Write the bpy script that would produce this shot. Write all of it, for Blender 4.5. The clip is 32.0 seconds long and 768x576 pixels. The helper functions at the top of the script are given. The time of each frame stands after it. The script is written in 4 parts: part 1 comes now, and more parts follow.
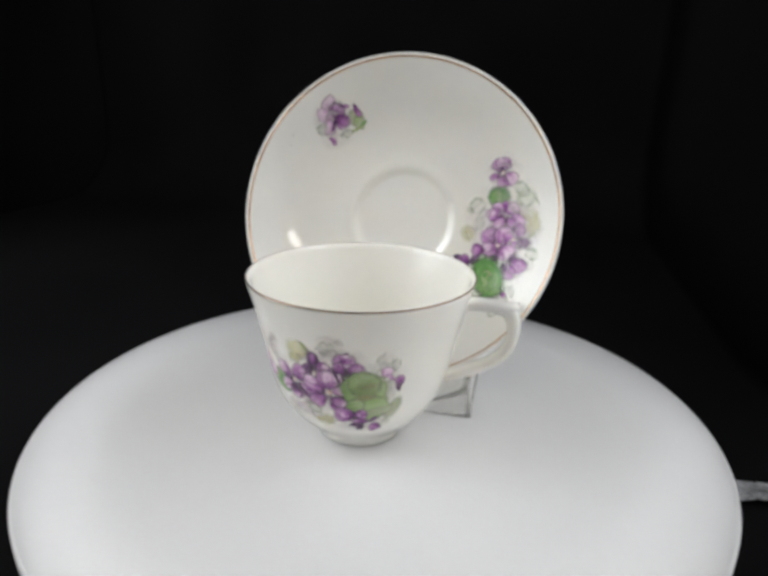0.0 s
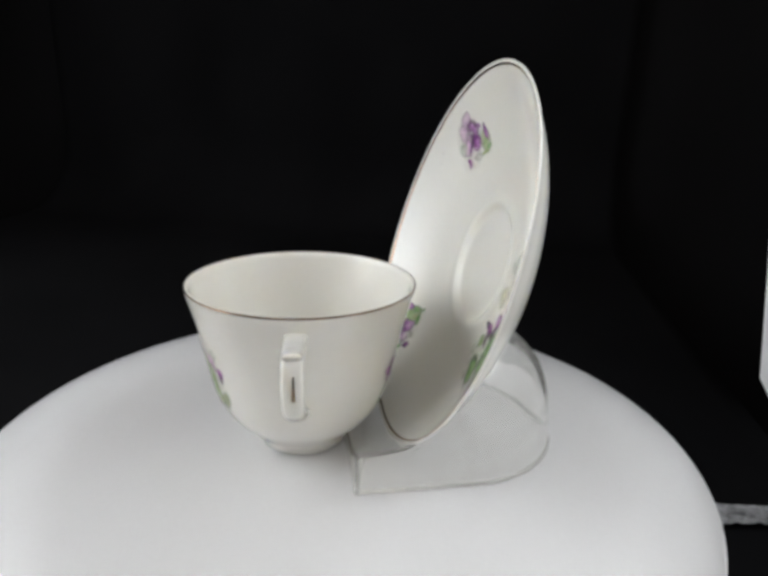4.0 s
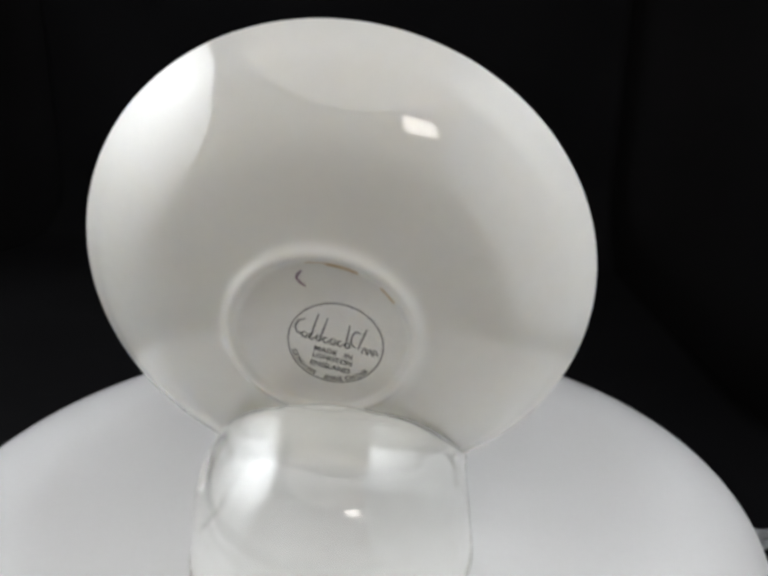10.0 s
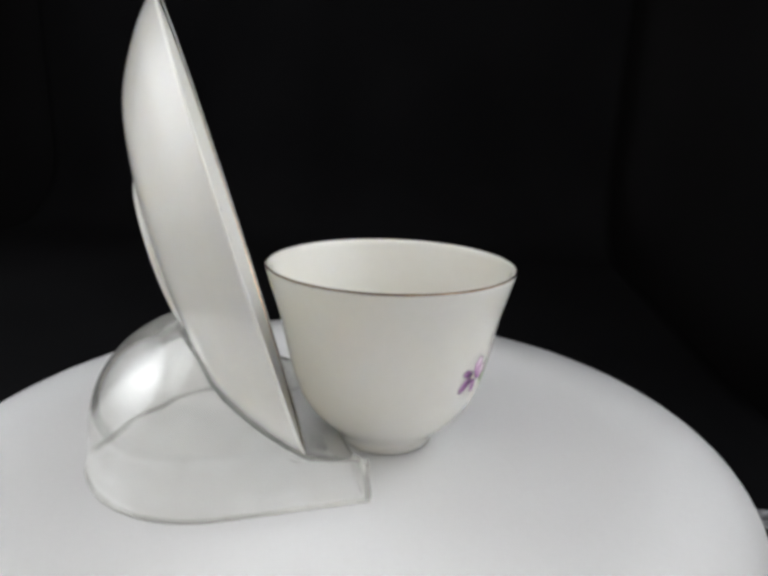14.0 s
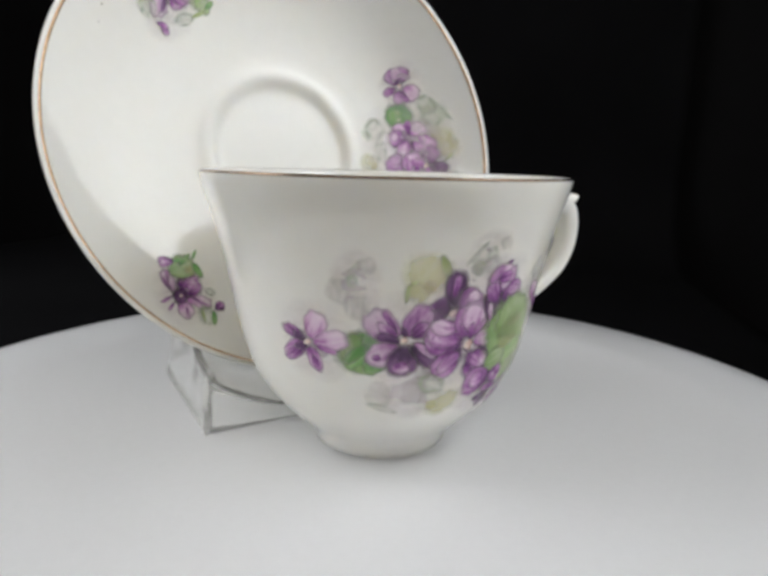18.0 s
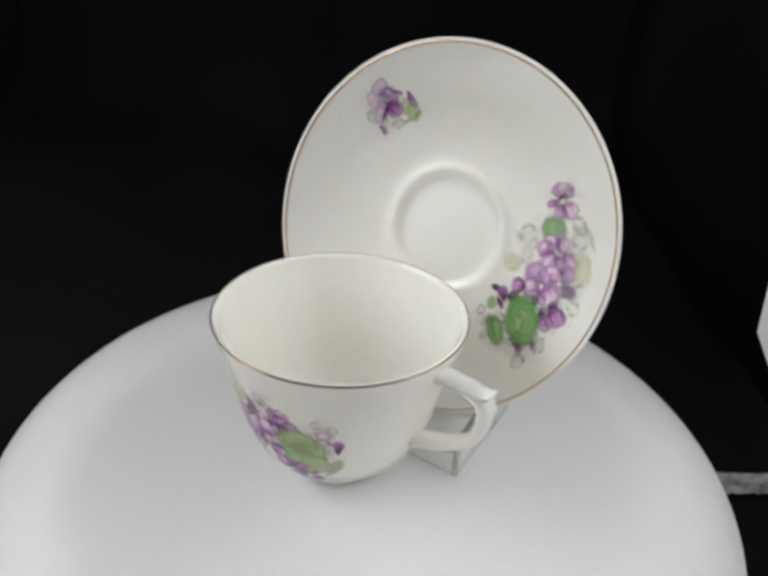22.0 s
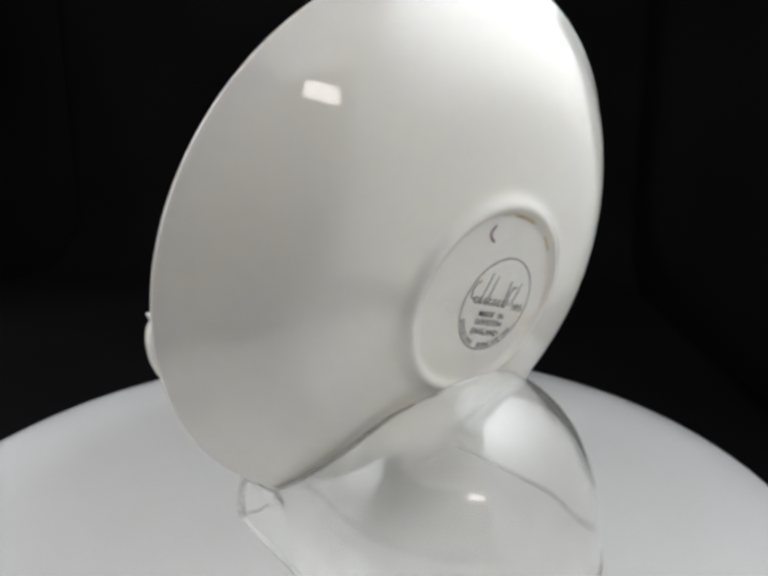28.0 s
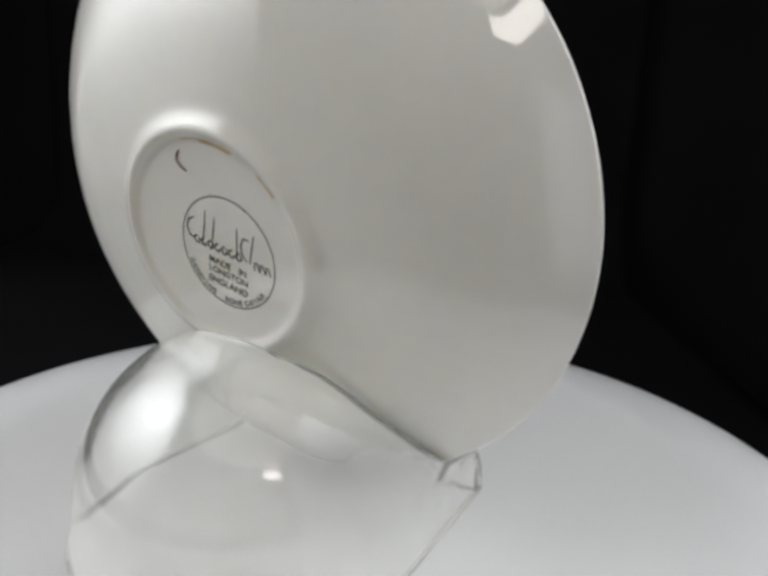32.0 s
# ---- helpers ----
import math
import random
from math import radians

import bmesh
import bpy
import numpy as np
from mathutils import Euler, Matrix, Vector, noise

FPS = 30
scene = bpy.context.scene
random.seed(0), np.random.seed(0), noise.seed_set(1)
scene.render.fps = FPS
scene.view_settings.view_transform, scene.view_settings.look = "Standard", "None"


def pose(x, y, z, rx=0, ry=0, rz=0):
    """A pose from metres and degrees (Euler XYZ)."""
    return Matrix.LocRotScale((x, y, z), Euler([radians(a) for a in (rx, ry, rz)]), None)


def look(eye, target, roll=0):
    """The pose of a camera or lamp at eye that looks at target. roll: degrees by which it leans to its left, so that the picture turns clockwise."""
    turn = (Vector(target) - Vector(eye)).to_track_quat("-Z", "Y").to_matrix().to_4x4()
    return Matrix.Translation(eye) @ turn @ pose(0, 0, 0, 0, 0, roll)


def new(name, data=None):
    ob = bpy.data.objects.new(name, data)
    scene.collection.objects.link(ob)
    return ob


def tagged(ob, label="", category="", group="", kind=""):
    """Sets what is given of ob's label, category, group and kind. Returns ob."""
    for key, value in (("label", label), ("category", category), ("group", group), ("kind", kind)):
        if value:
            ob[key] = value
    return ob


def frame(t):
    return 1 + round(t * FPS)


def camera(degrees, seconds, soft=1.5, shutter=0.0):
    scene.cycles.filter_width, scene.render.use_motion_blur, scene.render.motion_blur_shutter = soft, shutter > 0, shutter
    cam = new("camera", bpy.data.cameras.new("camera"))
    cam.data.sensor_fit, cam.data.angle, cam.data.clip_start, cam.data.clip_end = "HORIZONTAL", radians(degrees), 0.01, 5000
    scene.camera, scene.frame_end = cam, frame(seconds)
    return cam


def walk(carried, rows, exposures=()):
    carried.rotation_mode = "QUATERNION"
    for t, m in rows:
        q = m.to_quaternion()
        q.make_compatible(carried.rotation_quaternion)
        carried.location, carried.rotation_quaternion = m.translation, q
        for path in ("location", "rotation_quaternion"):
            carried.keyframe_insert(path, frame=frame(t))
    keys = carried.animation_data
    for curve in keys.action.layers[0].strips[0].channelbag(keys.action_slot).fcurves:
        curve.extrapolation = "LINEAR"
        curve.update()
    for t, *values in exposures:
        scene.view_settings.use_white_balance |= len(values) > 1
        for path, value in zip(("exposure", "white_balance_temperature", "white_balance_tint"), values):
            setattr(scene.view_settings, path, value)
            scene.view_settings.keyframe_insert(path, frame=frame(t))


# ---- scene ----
def eye(x, y, z, yaw, pitch, roll):
    """Camera at x, y, z: yaw about z from looking along +y, pitch up, roll about its own axis."""
    return pose(x, y, z, 90 + pitch, 0, yaw) @ pose(0, 0, 0, 0, 0, roll)


cam = camera(66.31, 32.0, soft=3.8)
walk(cam, [
    (0, eye(0.0501, -0.2108, 0.1264, 13.06, -18.97, 1.39)),
    (0.5, eye(0.0482, -0.2111, 0.1286, 12.33, -18.94, 1.97)),
    (1, eye(0.0447, -0.2015, 0.1396, 10.84, -18.76, 2.07)),
    (1.5, eye(0.0466, -0.2057, 0.1362, 9.31, -18.71, 2.62)),
    (2, eye(0.0466, -0.2048, 0.1327, 9.08, -18.45, 2.02)),
    (2.5, eye(0.0491, -0.2038, 0.1315, 9.95, -18.23, 1.54)),
    (3, eye(0.0494, -0.2014, 0.1299, 10.13, -18.03, 1.55)),
    (3.5, eye(0.0496, -0.1975, 0.1272, 10.17, -17.91, 1.83)),
    (5.5, eye(0.0470, -0.1967, 0.1224, 10.48, -16.27, 1.42)),
    (6, eye(0.0463, -0.1963, 0.1227, 10.84, -16.47, 0.85)),
    (7, eye(0.0486, -0.1944, 0.1216, 11.22, -15.52, 1.39)),
    (7.5, eye(0.0484, -0.1909, 0.1215, 11.36, -15.91, 1.27)),
    (8, eye(0.0429, -0.1850, 0.1145, 9.78, -15.54, 1.47)),
    (8.5, eye(0.0442, -0.1858, 0.1151, 9.89, -15.10, 1.30)),
    (9, eye(0.0461, -0.1867, 0.1155, 10.23, -14.67, 1.19)),
    (9.5, eye(0.0463, -0.1871, 0.1162, 10.25, -14.68, 0.85)),
    (10, eye(0.0461, -0.1867, 0.1155, 10.01, -14.52, 0.59)),
    (10.5, eye(0.0457, -0.1873, 0.1152, 9.61, -14.50, 0.48)),
    (11, eye(0.0455, -0.1871, 0.1135, 9.48, -14.36, 0.51)),
    (11.5, eye(0.0459, -0.1885, 0.1124, 9.37, -14.22, 0.40)),
    (12, eye(0.0453, -0.1874, 0.1108, 9.40, -14.35, 0.88)),
    (13, eye(0.0473, -0.1886, 0.1094, 10.20, -14.60, 1.26)),
    (13.5, eye(0.0469, -0.1884, 0.1085, 9.99, -15.00, 1.34)),
    (14, eye(0.0448, -0.1858, 0.1053, 9.42, -15.10, 1.85)),
    (14.5, eye(0.0394, -0.1736, 0.0940, 11.54, -15.18, 0.89)),
    (15, eye(0.0327, -0.1454, 0.0838, 14.50, -15.72, 2.21)),
    (15.5, eye(0.0433, -0.1503, 0.0772, 12.70, -15.90, 2.76)),
    (17.5, eye(0.0442, -0.1460, 0.0660, 14.72, -12.50, 1.55)),
    (18, eye(0.0424, -0.1467, 0.0651, 14.23, -11.95, 1.51)),
    (18.5, eye(0.0407, -0.1489, 0.0666, 14.03, -11.75, 1.38)),
    (19, eye(0.0381, -0.1499, 0.0679, 13.85, -11.34, 1.02)),
    (19.5, eye(0.0362, -0.1507, 0.0682, 13.50, -11.06, 1.00)),
    (20, eye(0.0352, -0.1601, 0.0865, 13.45, -11.65, 0.47)),
    (20.5, eye(0.0119, -0.1714, 0.1324, 13.35, -23.02, 2.13)),
    (21, eye(0.0221, -0.1755, 0.1596, 9.47, -28.46, 5.10)),
    (21.5, eye(0.0273, -0.1695, 0.1650, 7.30, -28.20, 3.60)),
    (22, eye(0.0227, -0.1730, 0.1606, 6.87, -28.74, 3.83)),
    (22.5, eye(0.0258, -0.1734, 0.1657, 6.51, -27.77, 4.39)),
    (23, eye(0.0301, -0.1673, 0.1655, 7.43, -28.10, 3.65)),
    (23.5, eye(0.0319, -0.1658, 0.1665, 7.76, -27.90, 3.63)),
    (24, eye(0.0356, -0.1631, 0.1659, 8.39, -27.07, 2.89)),
    (24.5, eye(0.0363, -0.1601, 0.1632, 9.18, -26.51, 1.58)),
    (25, eye(0.0393, -0.1566, 0.1626, 10.05, -27.35, 0.80)),
    (25.5, eye(0.0402, -0.1557, 0.1618, 9.98, -28.20, 0.20)),
    (26, eye(0.0383, -0.1603, 0.1540, 10.25, -24.36, 0.54)),
    (26.5, eye(0.0478, -0.1725, 0.1223, 9.23, -18.11, 1.61)),
    (28.5, eye(0.0477, -0.1652, 0.0940, 12.37, -11.11, -0.63)),
    (29, eye(0.0385, -0.1387, 0.0877, 11.50, -11.33, -1.33)),
    (29.5, eye(0.0335, -0.1258, 0.0821, 11.02, -11.86, 0.03)),
    (30, eye(0.0341, -0.1347, 0.0820, 9.90, -12.57, 0.34)),
    (30.5, eye(0.0307, -0.1412, 0.0849, 9.87, -12.50, 1.50)),
    (31, eye(0.0337, -0.1483, 0.0863, 10.28, -11.90, 1.70)),
    (31.5, eye(0.0353, -0.1507, 0.0836, 10.15, -11.19, 2.05)),
    (32, eye(0.0370, -0.1610, 0.0839, 9.80, -11.61, 2.71)),
], exposures=[(0, 0.16), (4, 0.18), (8, 0.11), (12, 0.19), (15, 0.18), (18, 0.08), (19.5, 0.13), (21, 0.06), (22.5, 0.12), (26, 0.14), (29, -0.02), (30, -0.09), (31, -0.06), (32, 0.08)])

# ---- world and light ----
world = bpy.data.worlds.new("studio")
scene.world = world
world.use_nodes = True
world.node_tree.nodes["Background"].inputs["Color"].default_value = (0.9, 0.95, 1.0, 1)
world.node_tree.nodes["Background"].inputs["Strength"].default_value = 0.02


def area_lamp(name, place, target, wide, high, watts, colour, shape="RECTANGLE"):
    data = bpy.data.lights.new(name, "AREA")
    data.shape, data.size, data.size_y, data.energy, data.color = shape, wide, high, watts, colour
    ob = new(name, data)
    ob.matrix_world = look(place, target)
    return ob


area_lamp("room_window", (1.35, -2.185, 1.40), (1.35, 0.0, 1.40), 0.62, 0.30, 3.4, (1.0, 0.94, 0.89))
# Unseen broad fill, added overhead to brighten the disc and soften shadows.
area_lamp("overhead_fill", (0.30, -0.80, 1.60), (0.30, -0.5, 0.0), 2.6, 2.4, 12.0, (1.0, 0.965, 0.91), "ELLIPSE")


# ---- materials ----
def material(name):
    mat = bpy.data.materials.new(name)
    mat.use_nodes = True
    return mat, mat.node_tree.nodes, mat.node_tree.links, mat.node_tree.nodes["Principled BSDF"]


def ramp(nodes, stops):
    r = nodes.new("ShaderNodeValToRGB")
    while len(r.color_ramp.elements) < len(stops):
        r.color_ramp.elements.new(0.5)
    for e, (p, c) in zip(r.color_ramp.elements, stops):
        e.position, e.color = min(p, 1.0), (*c, 1)
    return r


def noise_tex(nodes, links, scale, detail=4.0, coords="Object"):
    co, n = nodes.new("ShaderNodeTexCoord"), nodes.new("ShaderNodeTexNoise")
    n.inputs["Scale"].default_value, n.inputs["Detail"].default_value = scale, detail
    links.new(co.outputs[coords], n.inputs["Vector"])
    return n


def bump(nodes, links, source, bsdf, strength, distance):
    b = nodes.new("ShaderNodeBump")
    b.inputs["Strength"].default_value, b.inputs["Distance"].default_value = strength, distance
    links.new(source, b.inputs["Height"])
    links.new(b.outputs["Normal"], bsdf.inputs["Normal"])


def two_scale(name, low, high, coarse, fine, rough, relief=0.05, depth=0.0002, metal=0.0, spec=0.5):
    """A surface with slow stains and a fine grain between two colours."""
    mat, nodes, links, bsdf = material(name)
    a, b = noise_tex(nodes, links, coarse, 3.0), noise_tex(nodes, links, fine, 6.0)
    mix = nodes.new("ShaderNodeMath")
    mix.operation = "MULTIPLY_ADD"
    mix.inputs[1].default_value = 0.65
    half = nodes.new("ShaderNodeMath")
    half.operation = "MULTIPLY"
    half.inputs[1].default_value = 0.35
    links.new(b.outputs["Fac"], half.inputs[0])
    links.new(a.outputs["Fac"], mix.inputs[0])
    links.new(half.outputs[0], mix.inputs[2])
    r = ramp(nodes, [(0.3, low), (0.7, high)])
    links.new(mix.outputs[0], r.inputs[0])
    links.new(r.outputs[0], bsdf.inputs["Base Color"])
    bsdf.inputs["Roughness"].default_value = rough
    bsdf.inputs["Metallic"].default_value = metal
    bsdf.inputs["Specular IOR Level"].default_value = spec
    bump(nodes, links, b.outputs["Fac"], bsdf, relief, depth)
    return mat


CHINA = two_scale("ivory_glazed_china", (0.785, 0.777, 0.725), (0.825, 0.818, 0.77), 18, 300, 0.04, 0.02, 0.0001, spec=0.95)
bone = CHINA.node_tree.nodes["Principled BSDF"]
bone.inputs["Subsurface Weight"].default_value = 0.35
bone.inputs["Subsurface Radius"].default_value = (1.0, 0.9, 0.7)
bone.inputs["Subsurface Scale"].default_value = 0.004
DISC = two_scale("white_matt_acrylic", (0.73, 0.734, 0.742), (0.77, 0.774, 0.782), 14, 500, 0.42, 0.03, 0.0001, spec=0.35)
translucent = DISC.node_tree.nodes["Principled BSDF"]
translucent.inputs["Subsurface Weight"].default_value = 0.7
translucent.inputs["Subsurface Radius"].default_value = (1.0, 1.0, 1.0)
translucent.inputs["Subsurface Scale"].default_value = 0.018
GOLD = two_scale("worn_gilding", (0.13, 0.085, 0.055), (0.36, 0.26, 0.18), 90, 900, 0.14, 0.1, 0.0001, metal=1.0)
RIM_GOLD = two_scale("bright_worn_gilding", (0.42, 0.27, 0.16), (0.82, 0.60, 0.40), 60, 700, 0.26, 0.1, 0.0001, metal=1.0)
BLACK_CLOTH = two_scale("black_velvet", (0.0040, 0.0040, 0.0045), (0.0076, 0.0076, 0.0084), 6, 700, 0.95, 0.4, 0.0006, spec=0.02)
BACKDROP_CLOTH = two_scale("black_backdrop_velvet", (0.0058, 0.0058, 0.0064), (0.0100, 0.0100, 0.0109), 5, 600, 0.95, 0.4, 0.0006, spec=0.03)
BASE_PLASTIC = two_scale("black_plastic", (0.010, 0.010, 0.011), (0.016, 0.016, 0.017), 12, 600, 0.5)
WALL_PAINT = two_scale("warm_grey_plaster", (0.52, 0.44, 0.40), (0.60, 0.52, 0.47), 2, 80, 0.9)
CARPET = two_scale("charcoal_carpet", (0.012, 0.012, 0.013), (0.022, 0.022, 0.024), 5, 400, 0.95, 0.5, 0.002, spec=0.1)
FOIL = two_scale("crumpled_silver_film", (0.05, 0.052, 0.055), (0.50, 0.51, 0.53), 90, 420, 0.38, 0.6, 0.003, metal=0.35)
INK = two_scale("grey_black_ink", (0.035, 0.035, 0.038), (0.11, 0.11, 0.115), 500, 1500, 0.3)
PEN = two_scale("plum_pen_ink", (0.14, 0.07, 0.11), (0.30, 0.19, 0.25), 400, 1500, 0.3)
STAIN = two_scale("brown_kiln_stain", (0.50, 0.36, 0.18), (0.68, 0.57, 0.40), 300, 900, 0.3)


def clear_acrylic(name, haze):
    """Clear moulded plastic, refracting, with an uneven whitish haze painted in for gathered light."""
    mat, nodes, links, bsdf = material(name)
    bsdf.inputs["Base Color"].default_value = (0.985, 0.99, 0.975, 1)
    bsdf.inputs["Transmission Weight"].default_value = 1.0
    bsdf.inputs["IOR"].default_value = 1.40
    bsdf.inputs["Coat Weight"].default_value = 0.65
    bsdf.inputs["Coat IOR"].default_value = 1.58
    bsdf.inputs["Coat Roughness"].default_value = 0.11
    bsdf.inputs["Roughness"].default_value = 0.06
    n = noise_tex(nodes, links, 45, 2.0)
    bump(nodes, links, n.outputs["Fac"], bsdf, 0.10, 0.0012)
    # Diffuse warm white mixed in: stands in for light the plastic picks up.
    veil, fog, cloud = nodes.new("ShaderNodeBsdfDiffuse"), nodes.new("ShaderNodeMixShader"), nodes.new("ShaderNodeMapRange")
    veil.inputs["Color"].default_value = (0.93, 0.925, 0.89, 1)
    cloud.inputs["To Min"].default_value, cloud.inputs["To Max"].default_value = haze * 0.5, haze * 1.5
    mottle = noise_tex(nodes, links, 160, 5.0)
    links.new(mottle.outputs["Fac"], cloud.inputs["Value"])
    links.new(cloud.outputs["Result"], fog.inputs[0])
    links.new(bsdf.outputs[0], fog.inputs[1])
    links.new(veil.outputs[0], fog.inputs[2])
    links.new(fog.outputs[0], nodes["Material Output"].inputs["Surface"])
    return mat


ACRYLIC = clear_acrylic("clear_acrylic", 0.09)


def diffuser(hot, peak, floor, reach, core):
    """Fabric of a lit softbox: glows by itself, brightest before the bulb."""
    mat, nodes, links, bsdf = material("lit_diffuser_fabric")
    co, sub, far = nodes.new("ShaderNodeTexCoord"), nodes.new("ShaderNodeVectorMath"), nodes.new("ShaderNodeVectorMath")
    sub.operation, far.operation = "SUBTRACT", "LENGTH"
    sub.inputs[1].default_value = hot
    links.new(co.outputs["Object"], sub.inputs[0])
    links.new(sub.outputs[0], far.inputs[0])
    fall = nodes.new("ShaderNodeMapRange")
    fall.interpolation_type = "SMOOTHSTEP"
    for key, value in (("From Min", 0.0), ("From Max", reach), ("To Min", peak), ("To Max", floor)):
        fall.inputs[key].default_value = value
    links.new(far.outputs["Value"], fall.inputs["Value"])
    bulb, total = nodes.new("ShaderNodeMapRange"), nodes.new("ShaderNodeMath")
    bulb.interpolation_type, total.operation = "SMOOTHSTEP", "ADD"
    for key, value in (("From Min", 0.07), ("From Max", 0.13), ("To Min", core), ("To Max", 0.0)):
        bulb.inputs[key].default_value = value
    links.new(far.outputs["Value"], bulb.inputs["Value"])
    links.new(fall.outputs["Result"], total.inputs[0])
    links.new(bulb.outputs["Result"], total.inputs[1])
    n = noise_tex(nodes, links, 9, 3.0)
    r = ramp(nodes, [(0.3, (0.885, 0.915, 0.94)), (0.7, (0.95, 0.975, 1.0))])
    links.new(n.outputs["Fac"], r.inputs[0])
    bsdf.inputs["Base Color"].default_value = (0.8, 0.8, 0.8, 1)
    bsdf.inputs["Roughness"].default_value = 0.9
    links.new(r.outputs[0], bsdf.inputs["Emission Color"])
    links.new(total.outputs[0], bsdf.inputs["Emission Strength"])
    return mat


def decal(name, base, middle, tip, edge, cover=0.95, fill=None):
    """Printed colour under the glaze: runs from the base of a petal or leaf to its tip in fine streaks, darker at its outline, soft at the edge."""
    mat, nodes, links, bsdf = material(name)

    def calc(op, a, b=None, c=None):
        m = nodes.new("ShaderNodeMath")
        m.operation = op
        for k, v in enumerate((a, b, c)):
            if v is None:
                continue
            if isinstance(v, (int, float)):
                m.inputs[k].default_value = v
            else:
                links.new(v, m.inputs[k])
        return m.outputs[0]

    uv, sep = nodes.new("ShaderNodeUVMap"), nodes.new("ShaderNodeSeparateXYZ")
    uv.uv_map = "UVMap"
    links.new(uv.outputs[0], sep.inputs[0])
    uv2, sep2 = nodes.new("ShaderNodeUVMap"), nodes.new("ShaderNodeSeparateXYZ")
    uv2.uv_map = "Across"
    links.new(uv2.outputs[0], sep2.inputs[0])
    one = nodes.new("ShaderNodeObjectInfo")
    # streaks that run along the petal
    join, streak = nodes.new("ShaderNodeCombineXYZ"), nodes.new("ShaderNodeTexNoise")
    links.new(calc("MULTIPLY", sep2.outputs["X"], 1.3), join.inputs[0])
    links.new(calc("MULTIPLY", sep2.outputs["Y"], 3.2), join.inputs[1])
    links.new(calc("MULTIPLY", one.outputs["Random"], 57.0), join.inputs[2])
    links.new(join.outputs[0], streak.inputs["Vector"])
    streak.inputs["Scale"].default_value, streak.inputs["Detail"].default_value = 1.6, 3.0
    n = noise_tex(nodes, links, 700, 4.0)
    rough = 0.36 if fill is None else 0.16
    wob = calc("MULTIPLY_ADD", n.outputs["Fac"], rough, -rough / 2)
    lane = calc("MULTIPLY_ADD", streak.outputs["Fac"], 1.7, -0.85)
    along = calc("ADD", calc("ADD", sep.outputs["X"], lane), wob)
    body = ramp(nodes, [(0.10, base), (0.52, middle), (0.92, tip)])
    links.new(along, body.inputs[0])
    rim = calc("ADD", sep.outputs["Y"], wob)
    rim_f = ramp(nodes, [(0.60, (0, 0, 0)), (0.95, (0.30, 0.30, 0.30))])
    links.new(calc("ADD", rim, calc("MULTIPLY", lane, 0.35)), rim_f.inputs[0])
    mix = nodes.new("ShaderNodeMixRGB")
    mix.inputs[2].default_value = (*edge, 1)
    links.new(rim_f.outputs[0], mix.inputs[0])
    links.new(body.outputs[0], mix.inputs[1])
    tone = nodes.new("ShaderNodeMapRange")
    tone.inputs["To Min"].default_value, tone.inputs["To Max"].default_value = 0.86, 1.12
    links.new(one.outputs["Random"], tone.inputs["Value"])
    mul = nodes.new("ShaderNodeVectorMath")
    mul.operation = "SCALE"
    links.new(mix.outputs[0], mul.inputs[0])
    links.new(tone.outputs[0], mul.inputs["Scale"])
    links.new(mul.outputs[0], bsdf.inputs["Base Color"])
    if fill is None:
        soft = ramp(nodes, [(0.68, (cover,) * 3), (1.04, (0.0,) * 3)])
        links.new(rim, soft.inputs[0])
        links.new(soft.outputs[0], bsdf.inputs["Alpha"])
    else:
        # only an outline and a faint wash, broken by the streaks
        soft = ramp(nodes, [(0.30, (fill,) * 3), (0.72, (cover,) * 3), (1.0, (0.0,) * 3)])
        links.new(rim, soft.inputs[0])
        gap = nodes.new("ShaderNodeMapRange")
        gap.inputs["From Min"].default_value, gap.inputs["From Max"].default_value = 0.30, 0.56
        gap.inputs["To Min"].default_value = 0.15
        links.new(streak.outputs["Fac"], gap.inputs["Value"])
        links.new(calc("MULTIPLY", soft.outputs[0], gap.outputs[0]), bsdf.inputs["Alpha"])
    bsdf.inputs["Roughness"].default_value = 0.14
    return mat


